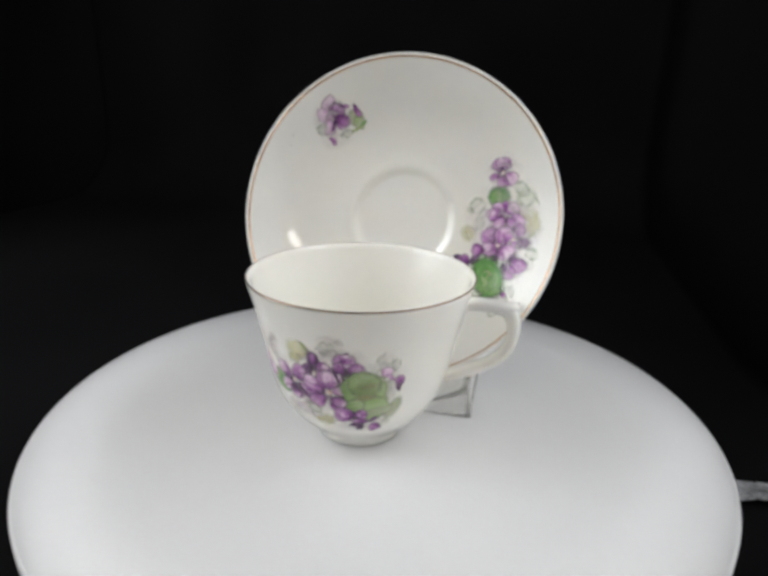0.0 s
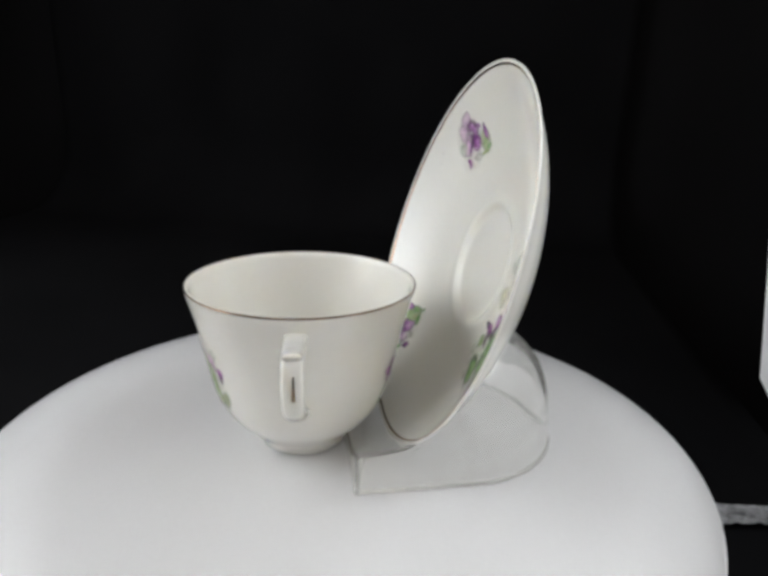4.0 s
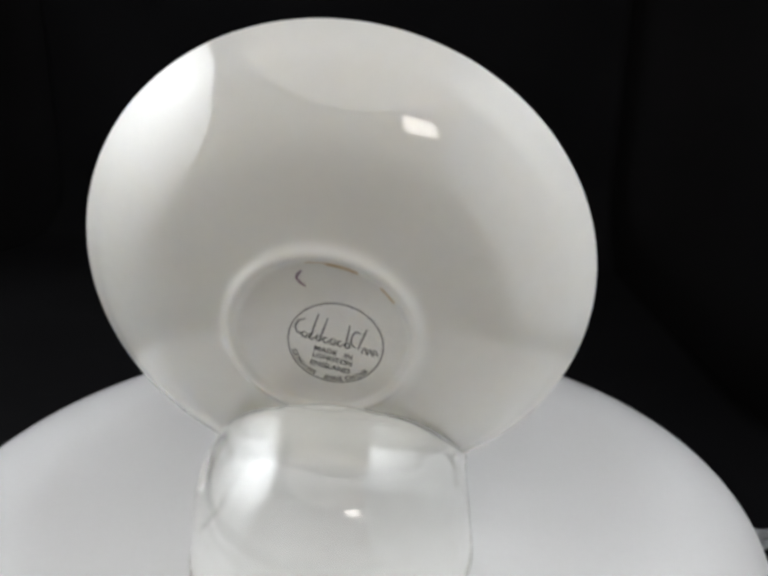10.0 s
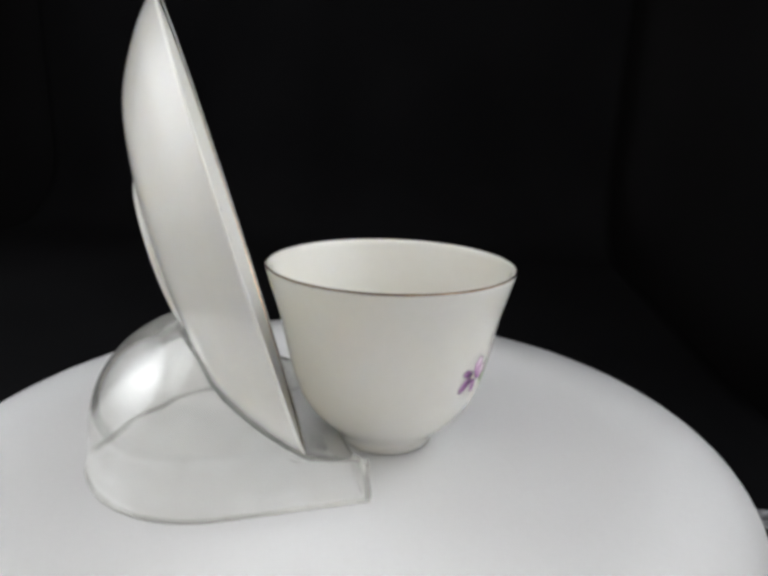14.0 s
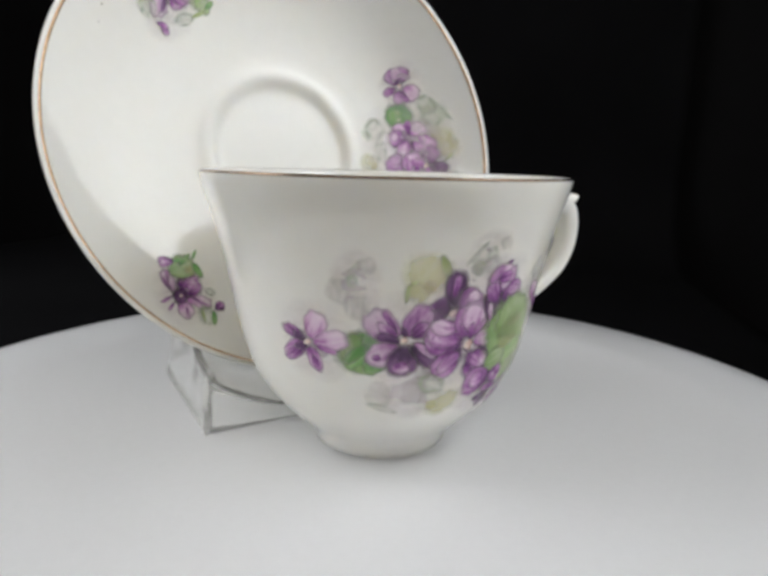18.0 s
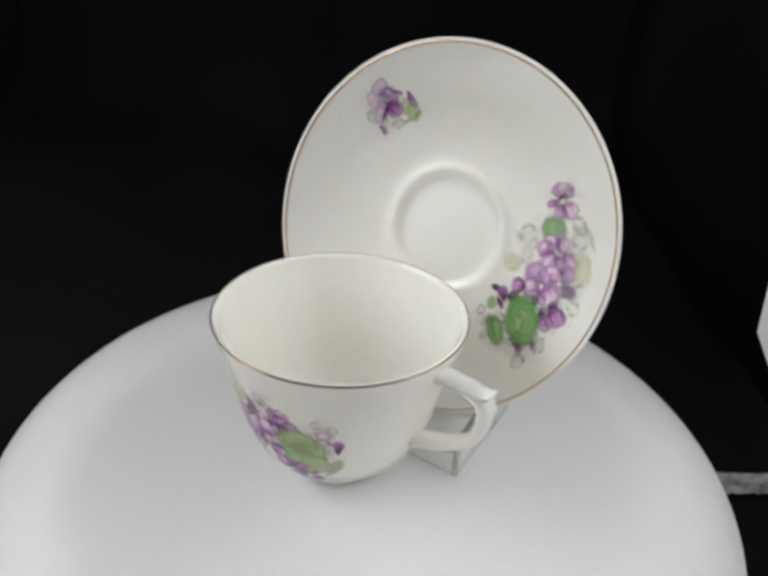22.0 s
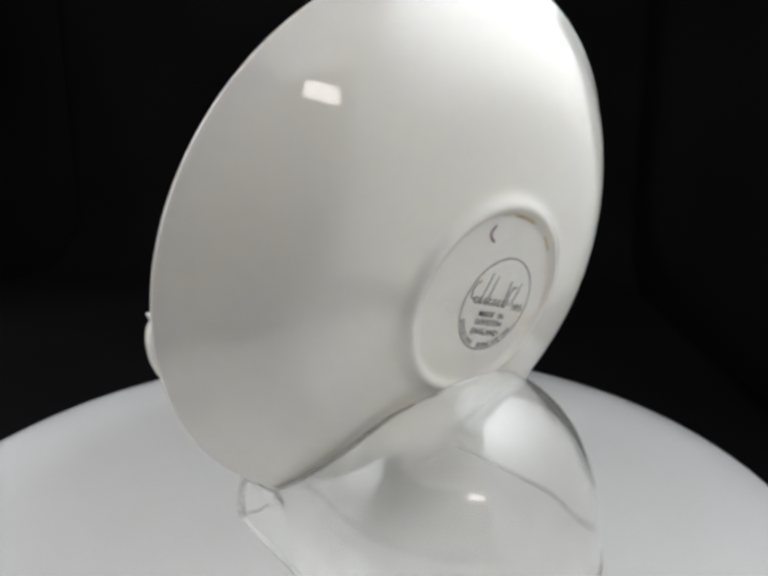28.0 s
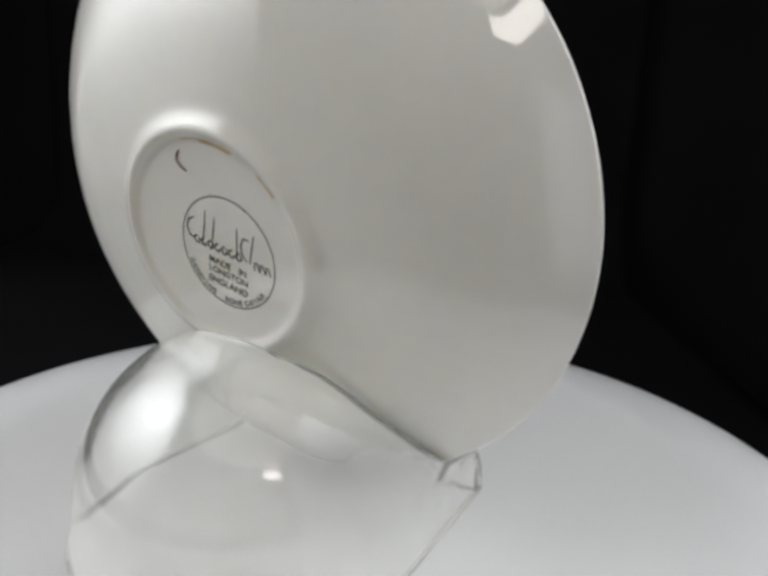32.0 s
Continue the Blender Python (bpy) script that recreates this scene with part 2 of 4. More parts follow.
PRINTS = {
    "PA": decal("pale_lilac_print", (0.42, 0.18, 0.42), (0.72, 0.51, 0.69), (0.80, 0.67, 0.77), (0.40, 0.17, 0.40), 0.92),
    "LI": decal("lilac_print", (0.24, 0.075, 0.27), (0.53, 0.27, 0.53), (0.73, 0.52, 0.71), (0.28, 0.09, 0.30), 0.93),
    "PU": decal("purple_print", (0.10, 0.026, 0.13), (0.29, 0.10, 0.31), (0.56, 0.32, 0.56), (0.16, 0.045, 0.19), 0.95),
    "DE": decal("deep_violet_print", (0.05, 0.020, 0.066), (0.12, 0.05, 0.14), (0.25, 0.13, 0.28), (0.08, 0.03, 0.10), 0.94),
    "EY": decal("cream_flower_eye", (0.82, 0.74, 0.62), (0.80, 0.70, 0.62), (0.62, 0.40, 0.32), (0.34, 0.16, 0.20), 0.92),
    "LF": decal("green_leaf_print", (0.25, 0.40, 0.15), (0.36, 0.49, 0.23), (0.45, 0.55, 0.32), (0.28, 0.40, 0.18), 0.84),
    "LD": decal("dark_green_leaf_print", (0.10, 0.29, 0.08), (0.17, 0.39, 0.12), (0.30, 0.48, 0.20), (0.12, 0.26, 0.09), 0.84),
    "LO": decal("olive_leaf_print", (0.30, 0.34, 0.12), (0.37, 0.42, 0.17), (0.42, 0.49, 0.22), (0.36, 0.46, 0.21), 0.32),
    "LM": decal("yellow_green_leaf_print", (0.62, 0.63, 0.26), (0.74, 0.73, 0.40), (0.76, 0.75, 0.50), (0.68, 0.70, 0.46), 0.40),
    "LP": decal("pale_green_leaf_print", (0.50, 0.60, 0.36), (0.62, 0.68, 0.46), (0.66, 0.71, 0.53), (0.48, 0.57, 0.38), 0.55),
    "LS": decal("green_stroke_print", (0.30, 0.38, 0.14), (0.40, 0.48, 0.20), (0.44, 0.52, 0.26), (0.36, 0.44, 0.20), 0.70),
    "OR": decal("faded_orange_print", (0.64, 0.48, 0.26), (0.74, 0.58, 0.34), (0.76, 0.66, 0.44), (0.70, 0.60, 0.38), 0.40),
    "GG": decal("faded_green_print", (0.42, 0.56, 0.36), (0.54, 0.64, 0.46), (0.60, 0.68, 0.52), (0.36, 0.50, 0.34), 0.50, 0.24),
    "GL": decal("faded_lilac_print", (0.62, 0.60, 0.58), (0.68, 0.66, 0.63), (0.70, 0.69, 0.65), (0.50, 0.53, 0.46), 0.32, 0.22),
    "GS": decal("faded_leaf_print", (0.40, 0.50, 0.26), (0.48, 0.57, 0.32), (0.54, 0.60, 0.40), (0.42, 0.50, 0.28), 0.55, 0.45),
    "WA": decal("pink_wash_print", (0.72, 0.60, 0.70), (0.76, 0.68, 0.73), (0.78, 0.71, 0.74), (0.76, 0.70, 0.72), 0.22, 0.40),
}


# ---- mesh helpers ----
def smooth(me, on=True):
    me.polygons.foreach_set("use_smooth", [on] * len(me.polygons))
    return me


def mesh_of(name, verts, faces, mat, shade=True, uvs=None):
    me = bpy.data.meshes.new(name)
    me.from_pydata([tuple(v) for v in verts], [], faces)
    if uvs:
        layer = me.uv_layers.new(name="UVMap")
        for loop in me.loops:
            layer.data[loop.index].uv = uvs[loop.vertex_index]
    me.materials.append(mat)
    me.update()
    return smooth(me, shade)


def motif(name, surface, parent, rows, label):
    """A printed motif: petals, leaves and strokes (print, a, b, length, width, way) laid over one another.
    A flower or spray lies on a faint wash; the first piece of a leaf or bud carries the others."""
    if name in ("violet", "faded_spray"):
        ends = [(a + q * l * math.cos(radians(w)), b + q * l * math.sin(radians(w))) for _, a, b, l, _, w in rows for q in (0.5, 1.0)]
        xs, ys = [e[0] for e in ends], [e[1] for e in ends]
        wide, high = max(xs) - min(xs) + 3.0, max(ys) - min(ys) + 3.0
        rows = [("WA", min(xs) - 1.5, (min(ys) + max(ys)) / 2, wide, high, 0)] + rows
    whole = None
    for kind, a, b, length, width, way in rows:
        LAYER[0] += 1
        store = ([], [], [], [])
        blob("leaf" if kind[0] in "LGOW" else "petal", surface, a, b, length, width, way, 0.06 + 0.0018 * LAYER[0], store)
        piece = {"P": "petal", "L": "leaf_shade", "D": "petal", "E": "flower_eye", "G": "faded_stroke", "O": "tint", "W": "wash"}[kind[0]]
        if kind == "LI":
            piece = "petal"
        me = mesh_of(piece if whole else name, store[0], store[1], PRINTS[kind])
        for layer_name, values in (("UVMap", store[2]), ("Across", store[3])):
            layer = me.uv_layers.new(name=layer_name)
            for loop in me.loops:
                layer.data[loop.index].uv = values[loop.vertex_index]
        ob = part(piece if whole else name, me, whole or parent, "" if whole else label)
        whole = whole or ob
    return whole


LAYER = [0]


def part(name, me, parent, label=""):
    ob = new(name, me)
    ob.parent = parent
    return tagged(ob, label)


def thing(name, label, category, m=None, group="", kind=""):
    ob = new(name)
    ob.matrix_basis = m or Matrix()
    return tagged(ob, label, category, group, kind)


def lathe(profile, mat, name, seg=144, closed=False):
    """A profile of (radius, height) turned about z."""
    verts, faces, n = [], [], len(profile)
    for k in range(seg):
        c, s = math.cos(2 * math.pi * k / seg), math.sin(2 * math.pi * k / seg)
        verts += [(r * c, r * s, z) for r, z in profile]
    for k in range(seg):
        a, b = k * n, (k + 1) % seg * n
        for i in range(n if closed else n - 1):
            j = (i + 1) % n
            faces.append((a + i, b + i, b + j, a + j))
    me = mesh_of(name, verts, faces, mat)
    bm = bmesh.new()
    bm.from_mesh(me)
    bmesh.ops.remove_doubles(bm, verts=bm.verts, dist=1e-6)
    bmesh.ops.recalc_face_normals(bm, faces=bm.faces)
    bm.to_mesh(me)
    bm.free()
    return smooth(me)


def curve(knots, t):
    """Smooth interpolation through knots [(x, y), ...] in x."""
    if t <= knots[0][0]:
        return knots[0][1]
    for i in range(len(knots) - 1):
        (x0, y0), (x1, y1) = knots[i], knots[i + 1]
        if t <= x1:
            xa, ya = knots[max(i - 1, 0)]
            xb, yb = knots[min(i + 2, len(knots) - 1)]
            m0, m1 = (y1 - ya) / (x1 - xa), (yb - y0) / (xb - x0)
            h, u = x1 - x0, (t - x0) / (x1 - x0)
            return (2 * u**3 - 3 * u**2 + 1) * y0 + (u**3 - 2 * u**2 + u) * h * m0 + (3 * u**2 - 2 * u**3) * y1 + (u**3 - u**2) * h * m1
    return knots[-1][1]


MM = 0.001
RATE = -17.5   # degrees a second
SPAN = [k / 2 for k in range(65)]


def turning(m):
    return [(t, pose(0, 0, 0, 0, 0, RATE * t) @ m) for t in SPAN]


# ---- room, table, backdrop ----
def slab(name, x0, x1, y0, y1, z0, z1, mat, label, cell=0.0):
    bm = bmesh.new()
    bmesh.ops.create_cube(bm, size=1.0)
    bmesh.ops.scale(bm, vec=(x1 - x0, y1 - y0, z1 - z0), verts=bm.verts)
    bmesh.ops.translate(bm, vec=((x0 + x1) / 2, (y0 + y1) / 2, (z0 + z1) / 2), verts=bm.verts)
    me = bpy.data.meshes.new(name)
    bm.to_mesh(me)
    bm.free()
    me.materials.append(mat)
    return tagged(new(name, me), label, "", "", "structure")


TABLE_Z = -0.053
slab("floor", -1.8, 1.8, -2.2, 1.4, -0.90, -0.80, CARPET, "dark carpeted floor of the dim room")
slab("ceiling", -1.8, 1.8, -2.2, 1.4, 1.70, 1.80, WALL_PAINT, "plain ceiling of the dim room")
slab("wall_north", -1.8, 1.8, 1.4, 1.5, -0.80, 1.70, WALL_PAINT, "plain warm grey wall behind the backdrop")
slab("wall_south", -1.8, 1.8, -2.3, -2.2, -0.80, 1.70, WALL_PAINT, "plain warm grey wall of the dim room")
slab("wall_west", -1.9, -1.8, -2.2, 1.4, -0.80, 1.70, WALL_PAINT, "plain warm grey wall of the dim room")
slab("wall_east", 1.8, 1.9, -2.2, 1.4, -0.80, 1.70, WALL_PAINT, "plain warm grey wall of the dim room")


def added_window_frame():
    """Unseen frame, added around the small light high in the wall behind the camera."""
    verts, faces = [], []
    for y in (-2.2, -2.17):
        verts += [(1.35 + a * w, y, 1.40 + b * h) for w, h in ((0.35, 0.21), (0.31, 0.17)) for a, b in ((-1, -1), (1, -1), (1, 1), (-1, 1))]
    for k in range(4):
        j = (k + 1) % 4
        faces += [(k, j, 4 + j, 4 + k), (8 + k, 8 + j, 12 + j, 12 + k), (k, j, 8 + j, 8 + k), (4 + k, 4 + j, 12 + j, 12 + k)]
    tagged(new("added_frame", mesh_of("added_frame", verts, faces, WALL_PAINT, False)), "unseen painted frame added around the small light high in the wall", "", "", "structure")


added_window_frame()


def cloth_sheet(name, label, place, nx, nz, mat):
    verts = [place(i / nx, j / nz) for j in range(nz + 1) for i in range(nx + 1)]
    faces = [(j * (nx + 1) + i, j * (nx + 1) + i + 1, (j + 1) * (nx + 1) + i + 1, (j + 1) * (nx + 1) + i) for j in range(nz) for i in range(nx)]
    ob = new(name, mesh_of(name, verts, faces, mat))
    ob.modifiers.new("thick", "SOLIDIFY").thickness = 0.002
    return tagged(ob, label, "cloth")


def curtain_place(u, v):
    x = -1.3 + 2.7 * u
    fold = 0.016 * noise.noise((x * 5, 0.3, v * 0.7)) + 0.010 * math.sin(x * 21 + 2 * noise.noise((x * 2, v, 4)))
    return x, 0.74 + fold, -0.795 + 1.90 * v


backdrop = cloth_sheet("backdrop_cloth", "black velvet backdrop cloth hung behind the table", curtain_place, 180, 30, BACKDROP_CLOTH)


def table_place(u, v):
    """Flat over the table, then swept up at its back."""
    x, run = -0.66 + 0.882 * u, 2.05 * v
    flat, rise = 1.13, 0.12
    if run <= flat:
        y, z = -0.55 + run, 0.0
    elif run <= flat + rise * math.pi / 2:
        a = (run - flat) / rise
        y, z = -0.55 + flat + rise * math.sin(a), rise * (1 - math.cos(a))
    else:
        y, z = -0.55 + flat + rise, rise + run - flat - rise * math.pi / 2
    return x, y - 0.004 * z * noise.noise((x * 6, 2.0, z)), TABLE_Z - 0.0035 + z + 0.0012 * noise.noise((x * 4, y * 4, 1.0))


table_cloth = cloth_sheet("table_cloth", "black velvet cloth spread over the table and swept up behind", table_place, 60, 90, BLACK_CLOTH)


def table():
    t = thing("table", "plain table under a black cloth", "table", pose(-0.219, 0.07, -0.8))
    bm = bmesh.new()
    bmesh.ops.create_cube(bm, size=1.0)
    bmesh.ops.scale(bm, vec=(0.87, 1.14, 0.03), verts=bm.verts)
    bmesh.ops.translate(bm, vec=(0, 0, 0.8 + TABLE_Z - 0.0215), verts=bm.verts)
    bmesh.ops.bevel(bm, geom=bm.edges[:], offset=0.004, segments=2, affect="EDGES")
    me = bpy.data.meshes.new("tabletop")
    bm.to_mesh(me)
    bm.free()
    me.materials.append(BASE_PLASTIC)
    part("tabletop", me, t)
    leg = lathe([(0, 0), (0.022, 0), (0.024, 0.01), (0.028, 0.69), (0.028, 0.7015), (0, 0.7015)], BASE_PLASTIC, "leg", 20)
    for x in (-0.38, 0.38):
        for y in (-0.5, 0.5):
            part("leg", leg, t).location = (x, y, 0)
    return t


table()


def foil_strip():
    """Crumpled silvery film that lies flat on the cloth beside the turntable."""
    nx, ny = 110, 18
    verts = []
    for j in range(ny + 1):
        v = j / ny
        for i in range(nx + 1):
            x = 0.100 + 0.118 * i / nx
            wide = 0.0135 - 0.014 * (x - 0.165) + 0.0010 * noise.noise((x * 60, 2, 2))
            y = 0.0585 + 0.21 * (x - 0.165) + wide * (v - 0.5)
            ridge = abs(noise.noise((x * 70, y * 160, 3))) * 0.0034 + abs(noise.noise((x * 190, y * 300, 9))) * 0.0014
            verts.append((x, y, 0.0006 + ridge))
    faces = [(j * (nx + 1) + i, j * (nx + 1) + i + 1, (j + 1) * (nx + 1) + i + 1, (j + 1) * (nx + 1) + i) for j in range(ny) for i in range(nx)]
    ob = new("film_strip", mesh_of("film_strip", verts, faces, FOIL, False))
    ob.modifiers.new("thick", "SOLIDIFY").thickness = 0.0006
    ob.location.z = TABLE_Z - 0.0012
    return tagged(ob, "crumpled silvery grey film strip lying on the black cloth", "strip")


foil_strip()


def softbox(label, middle, side, up, edge, hot, peak, floor, reach, core):
    """Octagonal softbox: its lit front leans over the table, a black hood behind it, a pole to the floor."""
    out = side.cross(up).normalized()
    if out.dot(Vector((0, 0, 0.1)) - middle) < 0:
        out = -out
    t = thing("softbox", label, "softbox", Matrix.Translation(middle), "softboxes beside the table")
    glow = diffuser(hot - middle, peak, floor, reach, core)
    rad = edge / 2 / math.sin(math.pi / 8)
    ring = [(math.cos(math.pi / 8 + k * math.pi / 4), math.sin(math.pi / 8 + k * math.pi / 4)) for k in range(8)]
    verts = [Vector((0, 0, 0)) + out * 0.012]
    for step in (0.35, 0.7, 1.0):
        verts += [side * (a * rad * step) + up * (b * rad * step) + out * 0.012 * (1 - step * step) for a, b in ring]
    faces = [(0, 1 + k, 1 + (k + 1) % 8) for k in range(8)]
    for s in range(2):
        faces += [(1 + s * 8 + k, 9 + s * 8 + k, 9 + s * 8 + (k + 1) % 8, 1 + s * 8 + (k + 1) % 8) for k in range(8)]
    front = part("diffuser", mesh_of("diffuser", verts, faces, glow), t, "white glowing diffuser fabric")
    front.modifiers.new("thick", "SOLIDIFY").thickness = 0.001
    back = [side * (a * rad * 1.0) + up * (b * rad * 1.0) - out * 0.004 for a, b in ring] + [side * (a * 0.06) + up * (b * 0.06) - out * 0.32 for a, b in ring]
    faces = [(k, 8 + k, 8 + (k + 1) % 8, (k + 1) % 8) for k in range(8)] + [tuple(range(15, 7, -1))]
    hood = part("hood", mesh_of("hood", back, faces, BASE_PLASTIC, False), t, "black hood")
    hood.modifiers.new("thick", "SOLIDIFY").thickness = 0.002
    high = 0.80 + (middle - out * 0.31).z
    pole = lathe([(0, 0), (0.012, 0), (0.012, high), (0, high)], BASE_PLASTIC, "pole", 16)
    p = part("pole", pole, t)
    p.location = -out * 0.31
    p.location.z = -0.80 - middle.z
    return t


LEAN, ALONG = Vector((-0.144, 0, 0.99)).normalized(), Vector((0.285, -0.96, 0)).normalized()
CORNER = Vector((0.2318, 0.194, -0.040))
softbox("octagonal softbox with a white lit diffuser beside the table", CORNER + LEAN * 0.15 + ALONG * (0.15 * (1 + math.sqrt(2))), ALONG, LEAN, 0.30, Vector((0.212, 0.04, 0.42)), 4.8, 0.27, 0.36, 0.0)
softbox("octagonal softbox with a bright lit diffuser across the table", Vector((-0.72, -0.12, 0.30)), Vector((0.14, -0.99, 0)).normalized(), Vector((0.22, 0.03, 0.975)).normalized(), 0.42, Vector((-0.65, -0.24, 0.55)), 5.2, 0.30, 0.62, 1.8)


# ---- turntable ----
def turntable():
    t = thing("turntable", "turntable with a white matt disc on a black round foot", "turntable", pose(0, 0, TABLE_Z))
    part("foot", lathe([(0, 0), (0.075, 0), (0.078, 0.004), (0.078, 0.026), (0.070, 0.032), (0.02, 0.034), (0.018, 0.0480), (0, 0.0480)], BASE_PLASTIC, "foot", 64), t, "black plastic foot")
    rim = 132.4 * MM
    disc = part("disc", lathe([(0, 0), (0.05, 0), (0.1, 0), (rim - 0.0010, 0), (rim - 0.0010, -0.0050), (0, -0.0050)], DISC, "disc", 256), t, "white matt disc, turning")
    disc.location.z = -TABLE_Z
    band = [(rim - 0.0010, 0), (rim - 0.0004, -0.0002), (rim, -0.0008), (rim, -0.0042), (rim - 0.0004, -0.0047), (rim - 0.0010, -0.0050)]
    part("edge", lathe(band, DISC, "edge", 256), disc, "rounded white edge")
    return disc


disc = turntable()

# ---- shapes of cup and saucer, in mm ----
CUP_OUT = [(0.0, 15.9), (2.0, 16.6), (4.5, 18.3), (7.5, 21.3), (12.5, 26.1), (19, 30.2), (26, 32.6), (33, 34.2), (40, 35.6), (48, 37.3), (55, 39.2), (60, 40.6), (62.5, 41.2)]
CUP_X, CUP_Y = -3.6, -15.5
SAUCER_FRONT = [(0, -19.9), (12, -19.85), (18, -19.76), (20.6, -19.45), (22.3, -18.6), (23.6, -17.95), (25.2, -17.72), (28, -17.8), (32, -17.45), (40, -16.0), (48, -13.7), (55, -10.3), (62, -5.7), (67, -1.9), (68.3, -0.8), (69.5, -0.1)]
SAUCER_BACK = [(0, -22.2), (21.3, -22.2), (21.8, -22.7), (22.5, -23.15), (23.3, -23.15), (24.3, -22.4), (26.0, -21.4), (30, -20.6), (35.5, -19.6), (42, -18.2), (48, -16.2), (55, -12.3), (62, -7.4), (67, -3.1), (69.5, -1.0)]
TILT = math.degrees(0.27277)
SAUCER_AT = pose(-0.0025, 0.03367, 0.07314, 90 - TILT)


def cup_point(a, b, lift=0.10):
    """a: mm of arc at 33 mm radius, measured from the -y side; b: height in mm."""
    ang, r = a / 33.0 - math.pi / 2, curve(CUP_OUT, b) + lift
    return Vector((r * math.cos(ang), r * math.sin(ang), b)) * MM


def saucer_point(a, b, lift=0.10):
    return Vector((a, b, curve(SAUCER_FRONT, math.hypot(a, b)) + lift)) * MM


def blob(shape, surface, a, b, length, width, way, lift, store):
    """One petal or leaf, printed on a surface: from (a, b) out along way, length by width mm. Appends to store."""
    verts, faces, uvs, across = store
    base, seg, rings = len(verts), 22, 4
    length, width = length * 1.08, width * 1.12
    c, s = math.cos(radians(way)), math.sin(radians(way))
    seed = random.random() * 50
    taper, wob = (0.26, 0.10) if shape == "petal" else (0.0, 0.09)

    def put(x, y, u, v):
        verts.append(surface(a + x * c - y * s, b + x * s + y * c, lift))
        uvs.append((u, v))
        across.append((u, y / width + 0.5))

    mid = length * 0.47
    put(mid, 0, 0.5, 0.0)
    for k in range(1, rings + 1):
        q = k / rings
        for i in range(seg):
            f = 2 * math.pi * i / seg
            x = -math.cos(f)
            y = math.sin(f) * (1 + taper * x)
            w = 1 + wob * noise.noise((1.6 * math.cos(f), 1.6 * math.sin(f), seed)) * 1.6
            put(mid + q * w * x * length / 2, q * w * y * width / 2, 0.5 + 0.5 * q * x, q)
    for i in range(seg):
        faces.append((base, base + 1 + i, base + 1 + (i + 1) % seg))
    for k in range(rings - 1):
        o = base + 1 + k * seg
        for i in range(seg):
            j = (i + 1) % seg
            faces.append((o + i, o + seg + i, o + seg + j, o + j))


def cup():
    t = thing("teacup", "ivory bone china teacup with printed violets and a gilt rim", "cup", pose(CUP_X * MM, CUP_Y * MM, 0))
    out = [(curve(CUP_OUT, z) * MM, z * MM) for z in [62.5 * (k / 44) for k in range(45)]]
    inner = []
    for k in range(40, -1, -1):
        z = 5.2 + (62.2 - 5.2) * k / 40
        r = curve(CUP_OUT, z) - 1.7 - 1.0 * max(0, (20 - z) / 20)
        if z < 9:
            r = max(0.0, r - 4.5 * ((9 - z) / 3.8) ** 2)
        inner.append((r * MM, z * MM))
    lip = [(41.15 * MM, 62.8 * MM), (40.7 * MM, 63.05 * MM), (40.1 * MM, 63.0 * MM)]
    foot = [(0, 2.0 * MM), (12.4 * MM, 2.0 * MM), (13.4 * MM, 0.6 * MM), (13.9 * MM, 0.05 * MM), (15.4 * MM, 0.05 * MM)]
    part("bowl", lathe(foot + out[0:] + lip + inner + [(0, 5.0 * MM)], CHINA, "bowl"), t)
    band = [(41.16 * MM, 62.52 * MM), (41.27 * MM, 62.85 * MM), (41.0 * MM, 63.08 * MM), (40.78 * MM, 63.12 * MM), (40.7 * MM, 62.95 * MM), (41.0 * MM, 62.6 * MM)]
    part("gilt_rim", lathe(band, GOLD, "gilt_rim", closed=True), t, "worn gold line")
    handle = part("handle", handle_mesh(), t, "ivory angular loop handle")
    handle.rotation_euler.z = radians(-4.8)
    line = part("gilt_line", gilt_line_mesh(), handle, "short worn gold stroke")
    violets_on_cup(t)
    return t


HANDLE = [(38.6, 56, 2, 3.9), (42.11, 56.4, 1.95, 3.7), (46.34, 56.4, 2, 3.6), (50.7, 56.1, 2.3, 3.5), (53.9, 54.6, 2.5, 3.45), (55.2, 51.4, 2.4, 3.4), (55.35, 47.6, 2.25, 3.4), (54.45, 43.4, 2.15, 3.4), (51.85, 38.8, 2.1, 3.4), (46.97, 34.6, 2, 3.4), (40.63, 31, 2.1, 3.6), (32.6, 27.4, 2.1, 4)]


def handle_spine(n=72):
    pts = []
    for k in range(n + 1):
        q = (len(HANDLE) - 1) * k / n
        pts.append([curve([(i, h[c]) for i, h in enumerate(HANDLE)], q) for c in range(4)])
    return pts


